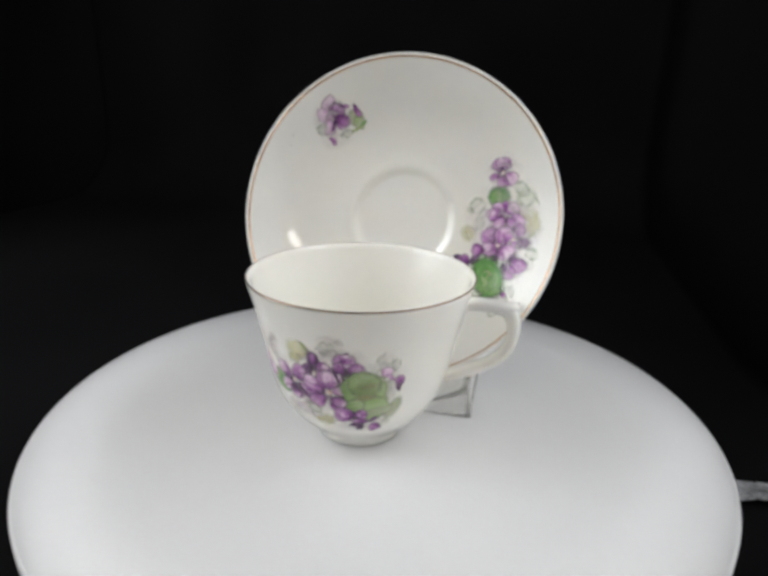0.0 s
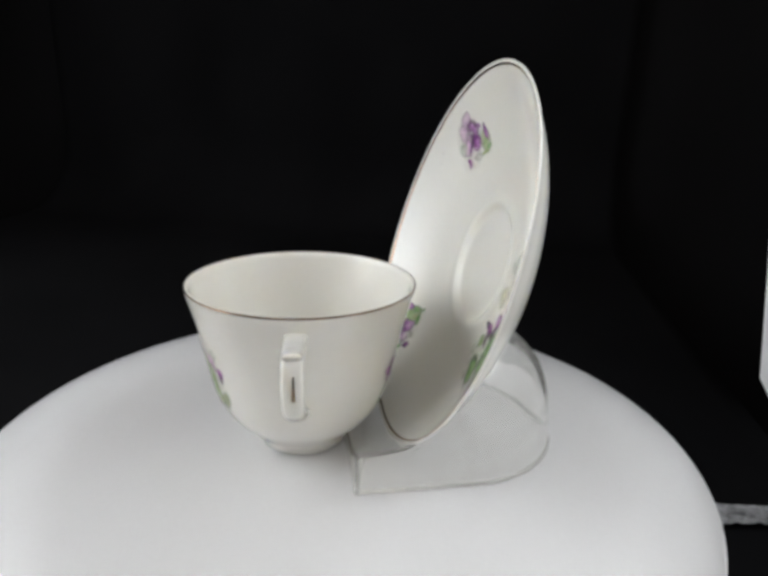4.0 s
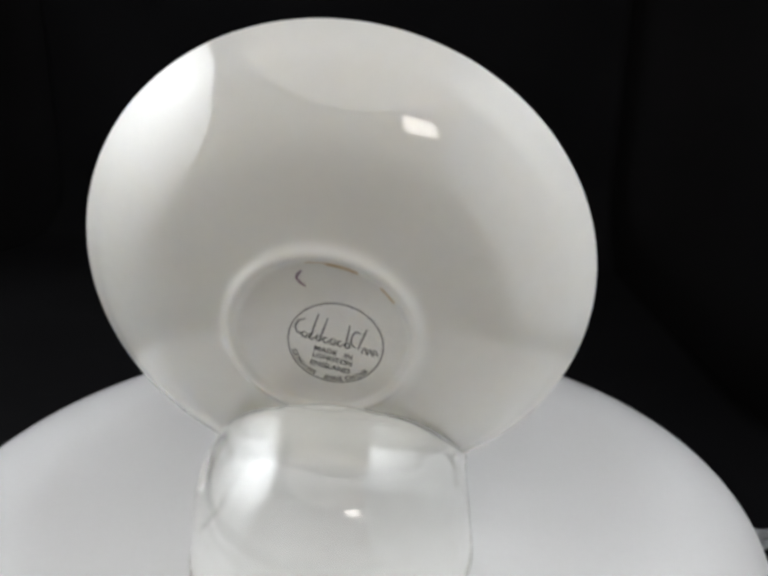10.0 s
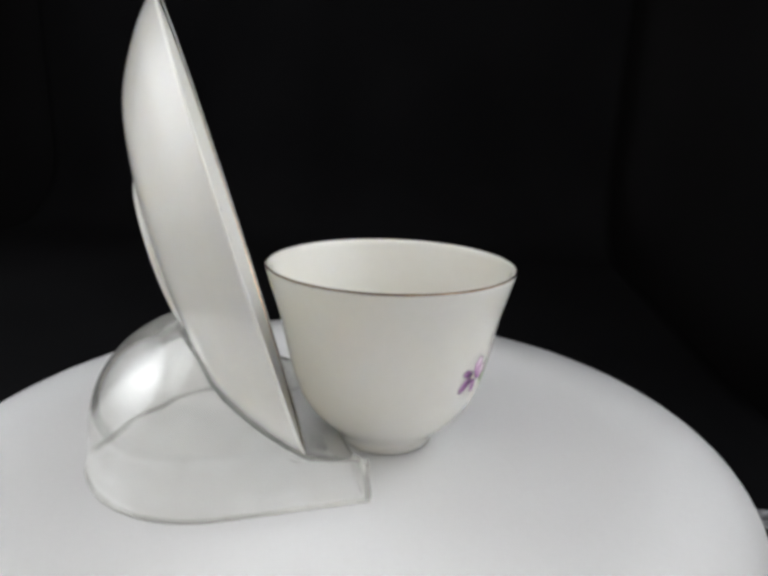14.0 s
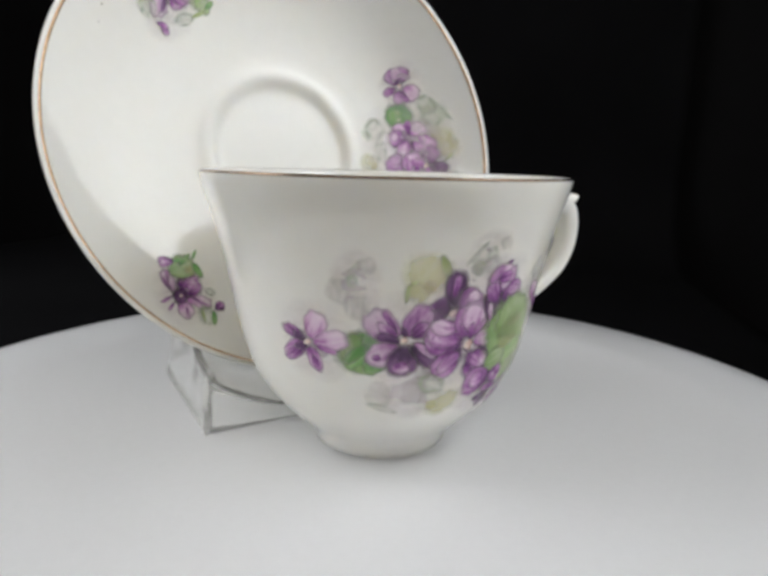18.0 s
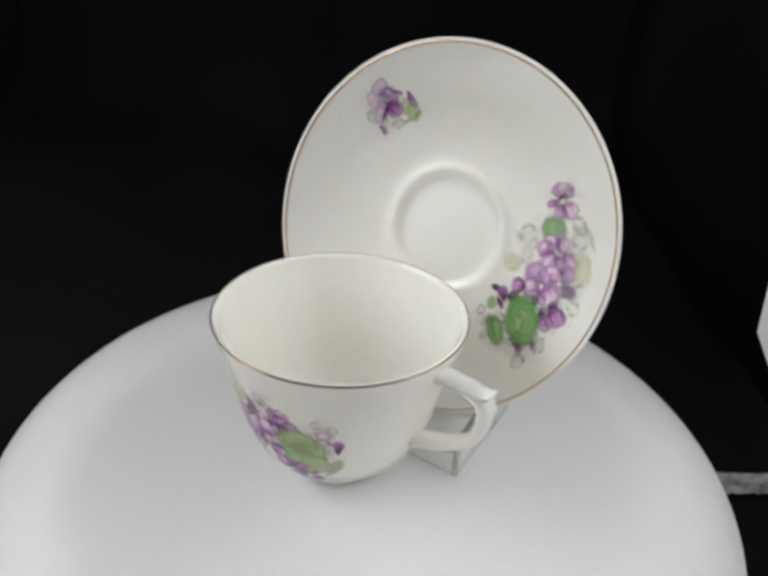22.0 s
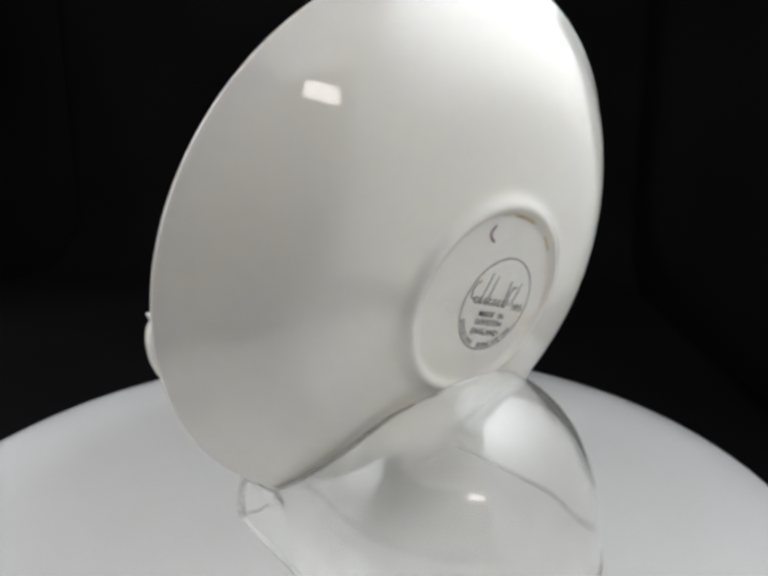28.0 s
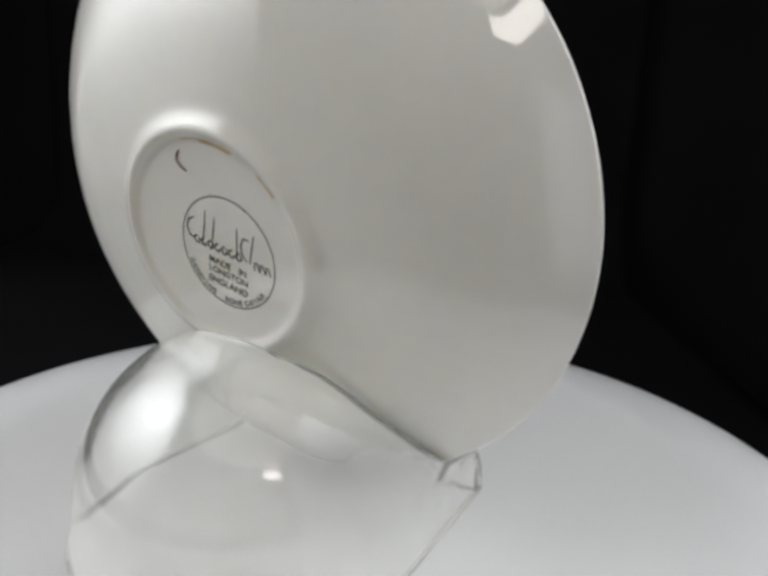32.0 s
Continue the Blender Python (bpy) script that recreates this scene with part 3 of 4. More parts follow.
def handle_mesh():
    pts, verts, faces, seg = handle_spine(), [], [], 20
    for k, (r, z, thick, half) in enumerate(pts):
        a, b = pts[max(k - 1, 0)], pts[min(k + 1, len(pts) - 1)]
        d = Vector((b[0] - a[0], 0, b[1] - a[1])).normalized()
        nrm = Vector((-d.z, 0, d.x))
        for i in range(seg):
            f = 2 * math.pi * i / seg
            cc, ss = math.cos(f), math.sin(f)
            x = math.copysign(abs(cc) ** 0.68, cc) * thick
            y = math.copysign(abs(ss) ** 0.68, ss) * half * (1 - 0.12 * abs(cc))
            verts.append((Vector((r, 0, z)) + nrm * x + Vector((0, y, 0))) * MM)
    n = len(pts)
    for k in range(n - 1):
        for i in range(seg):
            j = (i + 1) % seg
            faces.append((k * seg + i, k * seg + j, (k + 1) * seg + j, (k + 1) * seg + i))
    faces += [tuple(range(seg)), tuple(range(n * seg - 1, (n - 1) * seg - 1, -1))]
    # thumb spur: the flat top of the arm runs on past the bend to a small lip
    base = len(verts)
    su, sv = 18, 16
    top = [(0.0, 58.25), (0.5, 58.3), (0.85, 58.35), (0.95, 58.6), (1.0, 58.45)]
    low = [(0.0, 56.0), (0.4, 55.0), (0.62, 54.2), (0.8, 54.6), (0.92, 55.6), (1.0, 56.9)]
    for i in range(su + 1):
        q = i / su
        hi, lo = curve(top, q), curve(low, q)
        for j in range(sv):
            f = 2 * math.pi * j / sv
            cc, ss = math.cos(f), math.sin(f)
            y = math.copysign(abs(cc) ** 0.9, cc) * (3.35 - 0.5 * q ** 6 - 0.2 * q)
            z = (hi + lo) / 2 + math.copysign(abs(ss) ** 0.9, ss) * (hi - lo) / 2
            verts.append(Vector((44.0 + 12.5 * q, y, z)) * MM)
    for i in range(su):
        for j in range(sv):
            k = (j + 1) % sv
            faces.append((base + i * sv + j, base + i * sv + k, base + (i + 1) * sv + k, base + (i + 1) * sv + j))
    faces += [tuple(base + j for j in range(sv)), tuple(base + su * sv + j for j in range(sv - 1, -1, -1))]
    me = mesh_of("handle", verts, faces, CHINA)
    bm = bmesh.new()
    bm.from_mesh(me)
    bmesh.ops.recalc_face_normals(bm, faces=bm.faces)
    bm.to_mesh(me)
    bm.free()
    return smooth(me)


def gilt_line_mesh():
    verts, faces = [], []
    for k in range(13):
        q = 4.9 + 1.75 * k / 12
        r, z, thick, half = [curve([(i, h[c]) for i, h in enumerate(HANDLE)], q) for c in range(4)]
        r2, z2 = [curve([(i, h[c]) for i, h in enumerate(HANDLE)], q + 0.05) for c in range(2)]
        d = Vector((r2 - r, 0, z2 - z)).normalized()
        nrm = Vector((-d.z, 0, d.x))
        if nrm.x < 0:
            nrm = -nrm
        w = 0.12 + 0.42 * (k / 12) ** 0.8
        for y in (-w, w):
            verts.append((Vector((r, y + 0.5, z)) + nrm * (thick + 0.14)) * MM)
    faces = [(2 * k, 2 * k + 1, 2 * k + 3, 2 * k + 2) for k in range(12)]
    return mesh_of("gilt_line", verts, faces, GOLD)


def violets_on_cup(t):
    S, A73 = cup_point, radians(152.5) * 33.0
    motif("faded_spray", S, t, [("GL", -25.2, 40.0, 5.3, 4.5, 87), ("GL", -22.3, 37.1, 5.2, 3.9, 91), ("GG", -23.7, 44.5, 4.8, 1.1, 59), ("GL", -21.4, 46.1, 3.5, 3.2, 53), ("GG", -22.8, 43.2, 2.8, 1.7, 82), ("GL", -20.6, 38.6, 3.8, 2.2, 96)], "faded grey-lilac and green printed spray")
    motif("faded_spray", S, t, [("GL", -21.1, 21.1, 5.8, 6.9, 5), ("GG", -20.9, 19.5, 7.2, 1.8, -19), ("GL", -13.7, 20.5, 6.0, 5.7, 26), ("GL", -9.7, 18.4, 6.3, 5.9, 28), ("GG", -10.8, 25.6, 7.0, 4.8, -25), ("GL", -8.6, 24.8, 3.3, 2.5, 134)], "faded printed spray under the violets")
    motif("faded_spray", S, t, [("GG", -4.4, 47.4, 5.9, 1.0, 53), ("GS", -2.0, 45.4, 3.4, 2.7, 83), ("GL", 2.2, 50.5, 2.5, 3.0, 59), ("GG", 0.2, 48.1, 3.2, 2.0, 85), ("GG", -0.7, 45.8, 2.8, 1.9, 145), ("GL", 0.8, 45.7, 3.7, 3.9, 89)], "faded green printed tendrils")
    motif("faded_spray", S, t, [("GG", 13.2, 44.7, 4.1, 1.3, 51), ("GL", 14.2, 40.1, 5.0, 5.9, 85), ("GG", 19.3, 40.2, 5.2, 3.5, 92), ("GG", 17.3, 17.6, 3.8, 3.0, 62)], "faded printed spray beside the large leaf")
    motif("leaf", S, t, [("LM", -11.2, 42.2, 8.5, 8.1, 80), ("LM", -13.4, 41.2, 3.9, 4.6, 47), ("LS", -13.9, 40.6, 3.9, 0.9, 84), ("LS", -13.3, 44.3, 1.5, 0.8, 27), ("LS", -8.7, 49.9, 4.7, 1.7, -67), ("OR", -10.8, 43.3, 2.0, 3.3, 33)], "yellow-green printed leaf")
    motif("leaf", S, t, [("LD", -16.8, 33.7, 10.8, 8.6, -148), ("LF", -21.9, 35.1, 7.7, 4.1, -111), ("LD", -20.0, 32.8, 6.8, 2.1, -136), ("LF", -23.1, 26.9, 5.6, 2.3, 7), ("LD", -16.7, 30.9, 6.3, 3.8, -130)], "green printed leaf")
    motif("leaf", S, t, [("LM", -7.5, 16.5, 9.0, 6.2, 31), ("LM", -7.3, 17.3, 3.3, 3.4, 60)], "pale yellow-green printed leaf")
    motif("leaf", S, t, [("LP", 22.3, 30.0, 10.5, 5.0, -114)], "pale green printed leaf")
    motif("violet", S, t, [("PU", -31.9, 32.3, 5.5, 2.8, 154), ("LI", -32.0, 31.7, 6.4, 3.8, -146), ("PU", -32.0, 31.2, 6.4, 2.4, -144), ("DE", -32.3, 32.2, 2.7, 1.6, 154), ("DE", -31.8, 31.3, 3.0, 1.4, -162), ("LI", -31.4, 31.4, 6.1, 3.1, -74), ("PU", -30.8, 29.4, 3.7, 1.9, -74), ("PA", -31.0, 32.4, 6.5, 4.5, 69), ("PA", -30.9, 31.6, 7.6, 4.4, 14), ("PU", -30.5, 31.5, 5.0, 1.3, -16), ("EY", -32.5, 31.4, 1.8, 1.0, 29)], "small lilac printed violet")
    motif("violet", S, t, [("DE", -6.1, 38.0, 4.4, 4.9, 130), ("DE", -7.4, 33.7, 6.3, 4.0, 109), ("DE", 2.2, 35.6, 6.2, 5.1, 109), ("DE", -5.2, 38.5, 8.7, 4.0, 92), ("PU", -5.6, 40.9, 5.2, 1.4, 86), ("PU", -4.4, 38.8, 5.6, 5.5, 44), ("PA", -3.0, 40.6, 2.9, 2.3, 40), ("EY", -6.3, 38.4, 1.9, 1.6, 6)], "dark purple printed violet")
    motif("violet", S, t, [("PA", -14.6, 33.6, 8.0, 6.1, 136), ("PU", -14.9, 34.9, 5.4, 1.3, 122), ("LI", -14.9, 33.6, 5.0, 2.4, 137), ("DE", -13.9, 33.0, 5.5, 2.3, 164), ("LI", -13.1, 33.9, 7.3, 5.8, 65), ("PU", -12.6, 33.9, 4.3, 3.2, 43), ("DE", -13.5, 33.9, 2.2, 1.2, 102), ("PA", -14.5, 32.4, 6.7, 4.6, -149), ("PU", -17.7, 29.3, 1.9, 1.6, 144), ("DE", -12.6, 32.7, 7.6, 5.1, -35), ("PA", -12.2, 33.2, 6.1, 1.7, -36), ("DE", -13.6, 32.7, 7.0, 6.3, -94), ("LI", -13.9, 29.3, 2.8, 3.6, -96), ("PA", -13.7, 28.4, 1.6, 1.7, -73), ("EY", -14.5, 33.0, 1.6, 1.3, 34)], "striped lilac printed violet")
    motif("violet", S, t, [("PU", -2.0, 31.6, 8.7, 7.4, 160), ("LI", -2.8, 32.8, 7.5, 5.9, 158), ("PA", -4.0, 34.8, 5.5, 3.2, 161), ("LI", -2.1, 32.8, 8.1, 7.5, 79), ("PA", -1.4, 34.1, 6.2, 5.3, 81), ("PU", -1.0, 32.6, 3.8, 1.5, 87), ("PU", -2.6, 32.8, 3.6, 1.1, 100), ("PU", -2.2, 30.9, 7.6, 5.6, -135), ("LI", -2.8, 30.6, 6.1, 3.0, -132), ("DE", 1.2, 32.7, 4.3, 3.2, 35), ("PU", -0.7, 30.7, 7.9, 7.3, -52), ("LI", 0.3, 30.1, 5.2, 4.4, -42), ("PA", 2.1, 29.1, 3.8, 2.0, -41), ("DE", 1.1, 31.5, 5.3, 2.0, -22), ("PA", -0.2, 32.1, 5.8, 3.9, 13), ("DE", -2.1, 31.9, 2.0, 2.4, -21), ("EY", -2.3, 31.5, 2.2, 2.2, 13)], "large lilac printed violet")
    motif("violet", S, t, [("DE", 3.1, 35.9, 6.5, 4.6, 92), ("DE", 3.5, 36.4, 4.0, 4.1, 32), ("LI", 3.6, 41.4, 6.4, 7.1, 76), ("PU", 2.6, 44.5, 3.9, 2.7, 14), ("PA", 2.2, 43.0, 4.9, 1.3, 2), ("PA", 2.7, 46.2, 3.1, 1.1, 15), ("PU", 3.6, 39.2, 5.3, 3.5, 111), ("PU", 4.4, 39.9, 6.2, 5.7, 23), ("LI", 5.6, 41.4, 3.8, 2.6, 15), ("PA", 3.1, 36.0, 4.2, 1.2, 101), ("DE", 4.0, 47.7, 1.7, 0.9, 7)], "pink-lilac printed violet")
    motif("leaf", S, t, [("LF", 4.0, 26.6, 16.9, 17.6, 44), ("LF", 6.1, 32.0, 11.0, 11.4, 46), ("LF", 5.4, 24.4, 14.5, 10.0, 11), ("LO", 6.4, 31.7, 8.1, 6.2, 31), ("LF", 3.9, 25.8, 7.0, 5.9, 20), ("LM", 8.5, 34.1, 5.9, 1.5, 18), ("LM", 6.6, 30.2, 7.5, 2.8, 5), ("LP", 9.1, 23.5, 11.4, 3.7, 11)], "large green printed leaf")
    motif("violet", S, t, [("PU", 7.9, 22.8, 8.1, 7.1, 179), ("LI", 5.6, 23.4, 4.1, 3.9, -174), ("PU", 6.3, 22.8, 5.2, 4.8, 10), ("LI", 7.0, 23.2, 2.2, 2.0, 0), ("PU", 12.4, 19.9, 6.4, 2.6, 176), ("DE", 10.8, 18.8, 6.0, 2.3, -173), ("DE", 10.7, 17.6, 4.1, 2.5, -155), ("DE", 12.2, 19.7, 3.6, 1.8, 45), ("PU", 17.3, 16.6, 5.5, 5.1, 176)], "purple printed flower below the others")
    motif("bud", S, t, [("PA", 16.4, 38.4, 4.2, 3.8, 80), ("PU", 21.7, 33.9, 5.0, 3.4, 99), ("DE", 21.4, 31.8, 4.0, 1.9, 100), ("LI", 19.6, 36.7, 4.2, 1.3, 135)], "lilac printed buds")
    motif("violet", S, t, [("PU", A73, 34.0, 5.4, 3.2, 100), ("LI", A73, 34.0, 5.6, 3.6, 172), ("PU", A73, 34.2, 5.4, 3.2, 32), ("PU", A73, 33.8, 5.0, 3.2, -58), ("LI", A73, 33.8, 5.0, 3.0, 236), ("DE", A73 - 0.8, 34.0, 1.6, 1.4, 0), ("EY", A73 - 0.4, 34.0, 0.8, 0.7, 0)], "single purple printed violet")
    motif("stem", S, t, [("LD", A73 - 0.6, 31.5, 9.5, 0.8, -118), ("LD", A73 - 3.8, 23.6, 3.4, 1.8, -100), ("LF", A73 + 4.0, 30.5, 4.5, 3.0, 20), ("GG", A73 + 2, 36, 5, 4, 60)], "green printed stem and leaf")


teacup = cup()


# ---- saucer ----
def saucer():
    t = thing("saucer", "ivory bone china saucer with printed violets, stood on edge", "saucer", SAUCER_AT)
    rs = [69.5 * k / 90 for k in range(91)]
    front = [(r * MM, curve(SAUCER_FRONT, r) * MM) for r in rs]
    back = [(r * MM, curve(SAUCER_BACK, r) * MM) for r in reversed(rs)]
    edge = [(69.75 * MM, -0.25 * MM), (69.8 * MM, -0.55 * MM), (69.7 * MM, -0.85 * MM)]
    part("dish", lathe(front + edge + back, CHINA, "dish", 180), t)
    lo, hi = 67.95, 68.62
    band = [(lo * MM, (curve(SAUCER_FRONT, lo) + 0.05) * MM), (68.4 * MM, (curve(SAUCER_FRONT, 68.4) + 0.09) * MM), (hi * MM, (curve(SAUCER_FRONT, hi) + 0.05) * MM), (hi * MM, (curve(SAUCER_FRONT, hi) - 0.1) * MM), (lo * MM, (curve(SAUCER_FRONT, lo) - 0.1) * MM)]
    part("gilt_rim", lathe(band, RIM_GOLD, "gilt_rim", 180, closed=True), t, "worn gold line")
    violets_on_saucer(t)
    backstamp(t)
    return t


def violets_on_saucer(t):
    S = saucer_point
    motif("faded_spray", S, t, [("GG", 49.9, 14.3, 6.1, 8.0, 40), ("GG", 54.8, 7.9, 9.0, 9.4, 94), ("GG", 52.8, 18.9, 12.0, 1.6, -51), ("GG", 30.9, 5.1, 8.3, 8.2, 48), ("GG", 28.7, 8.6, 5.2, 1.7, -59), ("GG", 34.7, -3.4, 7.8, 5.1, 86), ("LM", 27.3, -5.3, 7.3, 8.2, 23), ("GG", 60.1, -8.7, 5.8, 5.9, -122), ("GL", 57.5, -18.8, 5.3, 4.0, 76)], "faded grey and green printed spray")
    motif("faded_spray", S, t, [("GG", 21.8, -27.7, 5.5, 3.9, 58), ("GS", 25.9, -31.0, 5.6, 2.5, 74), ("GG", 26.3, -36.0, 5.9, 3.5, 60), ("GG", 42.2, -39.1, 6.9, 4.7, 40), ("GG", 49.7, -31.8, 7.1, 4.9, 72), ("GG", 30.2, -28.5, 5.9, 6.6, 60)], "faded green printed strokes")
    motif("leaf", S, t, [("LM", 54.1, 8.2, 13.4, 8.8, -63), ("LS", 54.0, 4.9, 5.5, 1.1, -59), ("LS", 56.1, -4.7, 4.5, 1.1, 39)], "yellow-green printed leaf")
    motif("leaf", S, t, [("LD", 41.7, 18.0, 10.4, 10.2, -78), ("LF", 41.1, 15.7, 5.5, 5.0, -73)], "small dark green printed leaf")
    motif("violet", S, t, [("PU", 43.0, 23.3, 6.4, 5.2, 127), ("PU", 43.9, 23.6, 6.1, 4.9, 82), ("PA", 42.9, 25.1, 4.3, 3.2, 105), ("PU", 42.8, 22.6, 5.3, 3.1, -157), ("PA", 44.3, 22.6, 6.6, 5.7, -31), ("LI", 43.3, 22.0, 4.9, 4.6, -88), ("PU", 43.8, 21.8, 5.4, 2.1, -59), ("DE", 41.9, 24.5, 1.6, 1.7, -11), ("EY", 43.0, 22.6, 1.3, 1.3, 48)], "small pink-lilac printed violet")
    motif("violet", S, t, [("LI", 44.5, 4.5, 6.6, 5.7, 117), ("LI", 46.2, 5.5, 6.5, 7.3, 37), ("PA", 47.1, 6.2, 5.2, 4.6, 45), ("PU", 45.0, 4.1, 6.3, 6.2, 167), ("PA", 42.7, 5.2, 3.1, 3.1, 169), ("PU", 45.9, 6.2, 5.4, 2.8, 92), ("DE", 44.3, 3.8, 3.3, 2.9, -130), ("LI", 46.9, 4.3, 9.2, 7.9, -29), ("PU", 46.2, 4.1, 7.3, 4.5, -47), ("LI", 45.6, 4.6, 8.1, 4.8, -118), ("PA", 45.4, 4.2, 6.5, 2.2, -117), ("DE", 43.5, -2.7, 3.2, 1.9, 136)], "lilac printed violet with curled petals")
    motif("violet", S, t, [("PU", 47.1, -8.6, 11.8, 8.4, 150), ("LI", 42.5, -4.6, 5.0, 3.8, 146), ("PU", 41.2, -12.7, 13.3, 10.9, 36), ("DE", 50.8, -7.2, 7.2, 5.1, 6), ("PU", 50.2, -5.6, 8.1, 6.2, 63), ("LI", 44.2, -9.3, 7.3, 7.6, -163), ("PA", 42.2, -8.9, 4.7, 4.3, -165), ("LI", 46.8, -8.7, 8.8, 8.9, 93), ("PA", 46.4, -4.2, 3.7, 4.5, 82), ("DE", 49.1, -2.3, 3.6, 2.1, 54), ("PA", 45.7, -9.1, 6.3, 8.6, -41), ("PU", 45.5, -11.1, 3.5, 4.6, -97), ("DE", 42.0, -13.1, 3.4, 2.8, -36), ("EY", 43.7, -9.5, 2.1, 1.7, 62), ("EY", 50.1, -6.4, 2.1, 1.5, 62)], "lilac printed violet in the middle of the spray")
    motif("violet", S, t, [("PU", 47.4, -15.1, 8.9, 6.1, -68), ("DE", 49.8, -16.8, 5.2, 3.7, 68), ("PU", 51.3, -13.2, 7.7, 8.3, -59), ("LI", 52.0, -14.8, 4.8, 4.7, -48), ("DE", 46.2, -16.5, 4.0, 2.3, -46)], "mauve printed flower")
    motif("bud", S, t, [("DE", 24.6, -14.5, 4.3, 2.8, -13), ("PU", 32.1, -19.1, 6.5, 4.5, 122), ("DE", 27.8, -17.9, 5.9, 2.2, -42), ("DE", 32.8, -18.5, 6.1, 3.5, 62), ("PU", 38.6, -10.5, 6.1, 5.9, -171), ("LI", 37.1, -11.1, 3.3, 2.9, 180)], "dark violet printed buds")
    motif("leaf", S, t, [("LD", 37.4, -13.3, 19.8, 15.1, -70), ("LF", 35.6, -16.6, 12.6, 7.4, -68), ("LM", 39.4, -21.4, 6.7, 2.2, 57), ("LM", 42.5, -23.7, 5.2, 3.3, 124), ("LF", 43.6, -19.4, 8.6, 4.5, -67), ("LD", 38.1, -31.6, 11.2, 3.7, 22)], "large green printed leaf")
    motif("leaf", S, t, [("LD", 28.0, -25.0, 12.6, 7.1, -57), ("LF", 30.3, -26.5, 8.5, 2.9, -60), ("LF", 26.2, -18.4, 5.3, 4.2, -76)], "narrow dark green printed leaf")
    motif("bud", S, t, [("PU", 41.9, -31.8, 3.8, 3.0, -42), ("PU", 47.3, -28.6, 2.9, 2.7, -41), ("DE", 40.2, -32.2, 2.4, 1.4, -2)], "purple printed buds")
    motif("violet", S, t, [("PA", -33.6, 46.3, 6.0, 7.4, 138), ("PA", -34.1, 44.5, 7.6, 5.8, -169), ("PU", -37.0, 45.5, 8.0, 7.3, 5), ("PU", -34.8, 44.3, 5.3, 4.0, 57), ("PU", -32.0, 48.0, 4.6, 1.6, 7), ("PA", -34.1, 43.8, 9.0, 4.8, -110), ("PU", -32.7, 44.8, 6.5, 7.6, -52), ("LI", -31.8, 43.5, 3.7, 3.8, -49), ("PU", -34.1, 43.0, 6.3, 2.4, -20), ("DE", -33.3, 43.6, 7.0, 1.5, -107), ("PU", -35.6, 35.0, 4.0, 2.3, -62), ("PU", -37.2, 34.3, 3.7, 1.6, -6), ("GG", -40.7, 35.0, 6.1, 5.2, 59)], "single lilac printed violet")
    motif("leaf", S, t, [("LP", -26.6, 47.7, 8.6, 7.6, -60), ("LF", -25.0, 44.8, 6.3, 4.6, -55), ("PU", -25.8, 49.9, 6.4, 2.7, -58), ("LD", -22.4, 40.9, 3.8, 1.6, 45), ("GG", -31.6, 35.8, 6.3, 3.9, 25), ("LS", -26.7, 37.9, 5.4, 1.3, 30)], "green printed leaf")
    motif("violet", S, t, [("PA", -40.3, -43.8, 7.5, 3.5, 109), ("PU", -41.1, -43.5, 5.3, 1.1, 113), ("PU", -41.7, -40.9, 4.5, 1.0, 90), ("PA", -38.3, -45.0, 8.3, 3.9, -18), ("PU", -36.6, -44.6, 6.9, 1.0, -34), ("PA", -39.5, -45.5, 5.8, 4.7, -69), ("PU", -37.9, -47.3, 3.8, 1.1, -92), ("PU", -39.5, -44.1, 8.0, 7.1, 37), ("LI", -37.8, -42.8, 4.9, 4.2, 36), ("PA", -36.1, -41.5, 2.2, 1.8, 39), ("DE", -41.0, -42.9, 4.7, 4.2, -45), ("PU", -41.2, -44.3, 4.0, 0.9, -155), ("PU", -41.0, -45.9, 3.1, 0.9, -132), ("DE", -39.2, -43.9, 1.9, 1.6, -65), ("EY", -39.4, -44.7, 1.1, 0.8, 27)], "single purple printed violet")
    motif("leaf", S, t, [("LF", -41.7, -36.4, 9.2, 7.2, 2), ("LM", -36.9, -36.5, 4.4, 3.4, -21), ("LD", -38.2, -35.9, 5.7, 1.8, 41), ("LD", -33.7, -34.9, 5.0, 2.4, -65), ("LD", -33.8, -34.3, 3.6, 1.0, 62), ("PU", -38.8, -34.2, 5.1, 3.4, -174), ("LI", -40.3, -34.2, 2.7, 1.7, -170), ("LD", -39.4, -34.8, 3.3, 1.2, 25)], "green printed leaf")
    motif("stem", S, t, [("GG", -33.9, -47.3, 6.4, 5.2, -73), ("LD", -30.2, -49.0, 4.6, 1.7, -101), ("LS", -33.8, -48.2, 4.4, 0.9, -86), ("PU", -30.0, -49.3, 3.8, 2.7, 32), ("DE", -28.5, -49.5, 1.8, 0.9, 22), ("GG", -31.9, -42.9, 3.8, 2.5, -30)], "green printed leaf and bud on a thin stem")
    motif("speck", S, t, [("OR", -52.0, 33.6, 0.7, 0.5, 30), ("OR", -52.8, 29.0, 0.6, 0.5, 80)], "tiny kiln specks")


# ---- mark on the saucer's back ----
BACK_Z = -22.2 - 0.12


def back_xy(x, y):
    """x to the right and y up as one looks at the back."""
    return Vector((-x, y, BACK_Z)) * MM


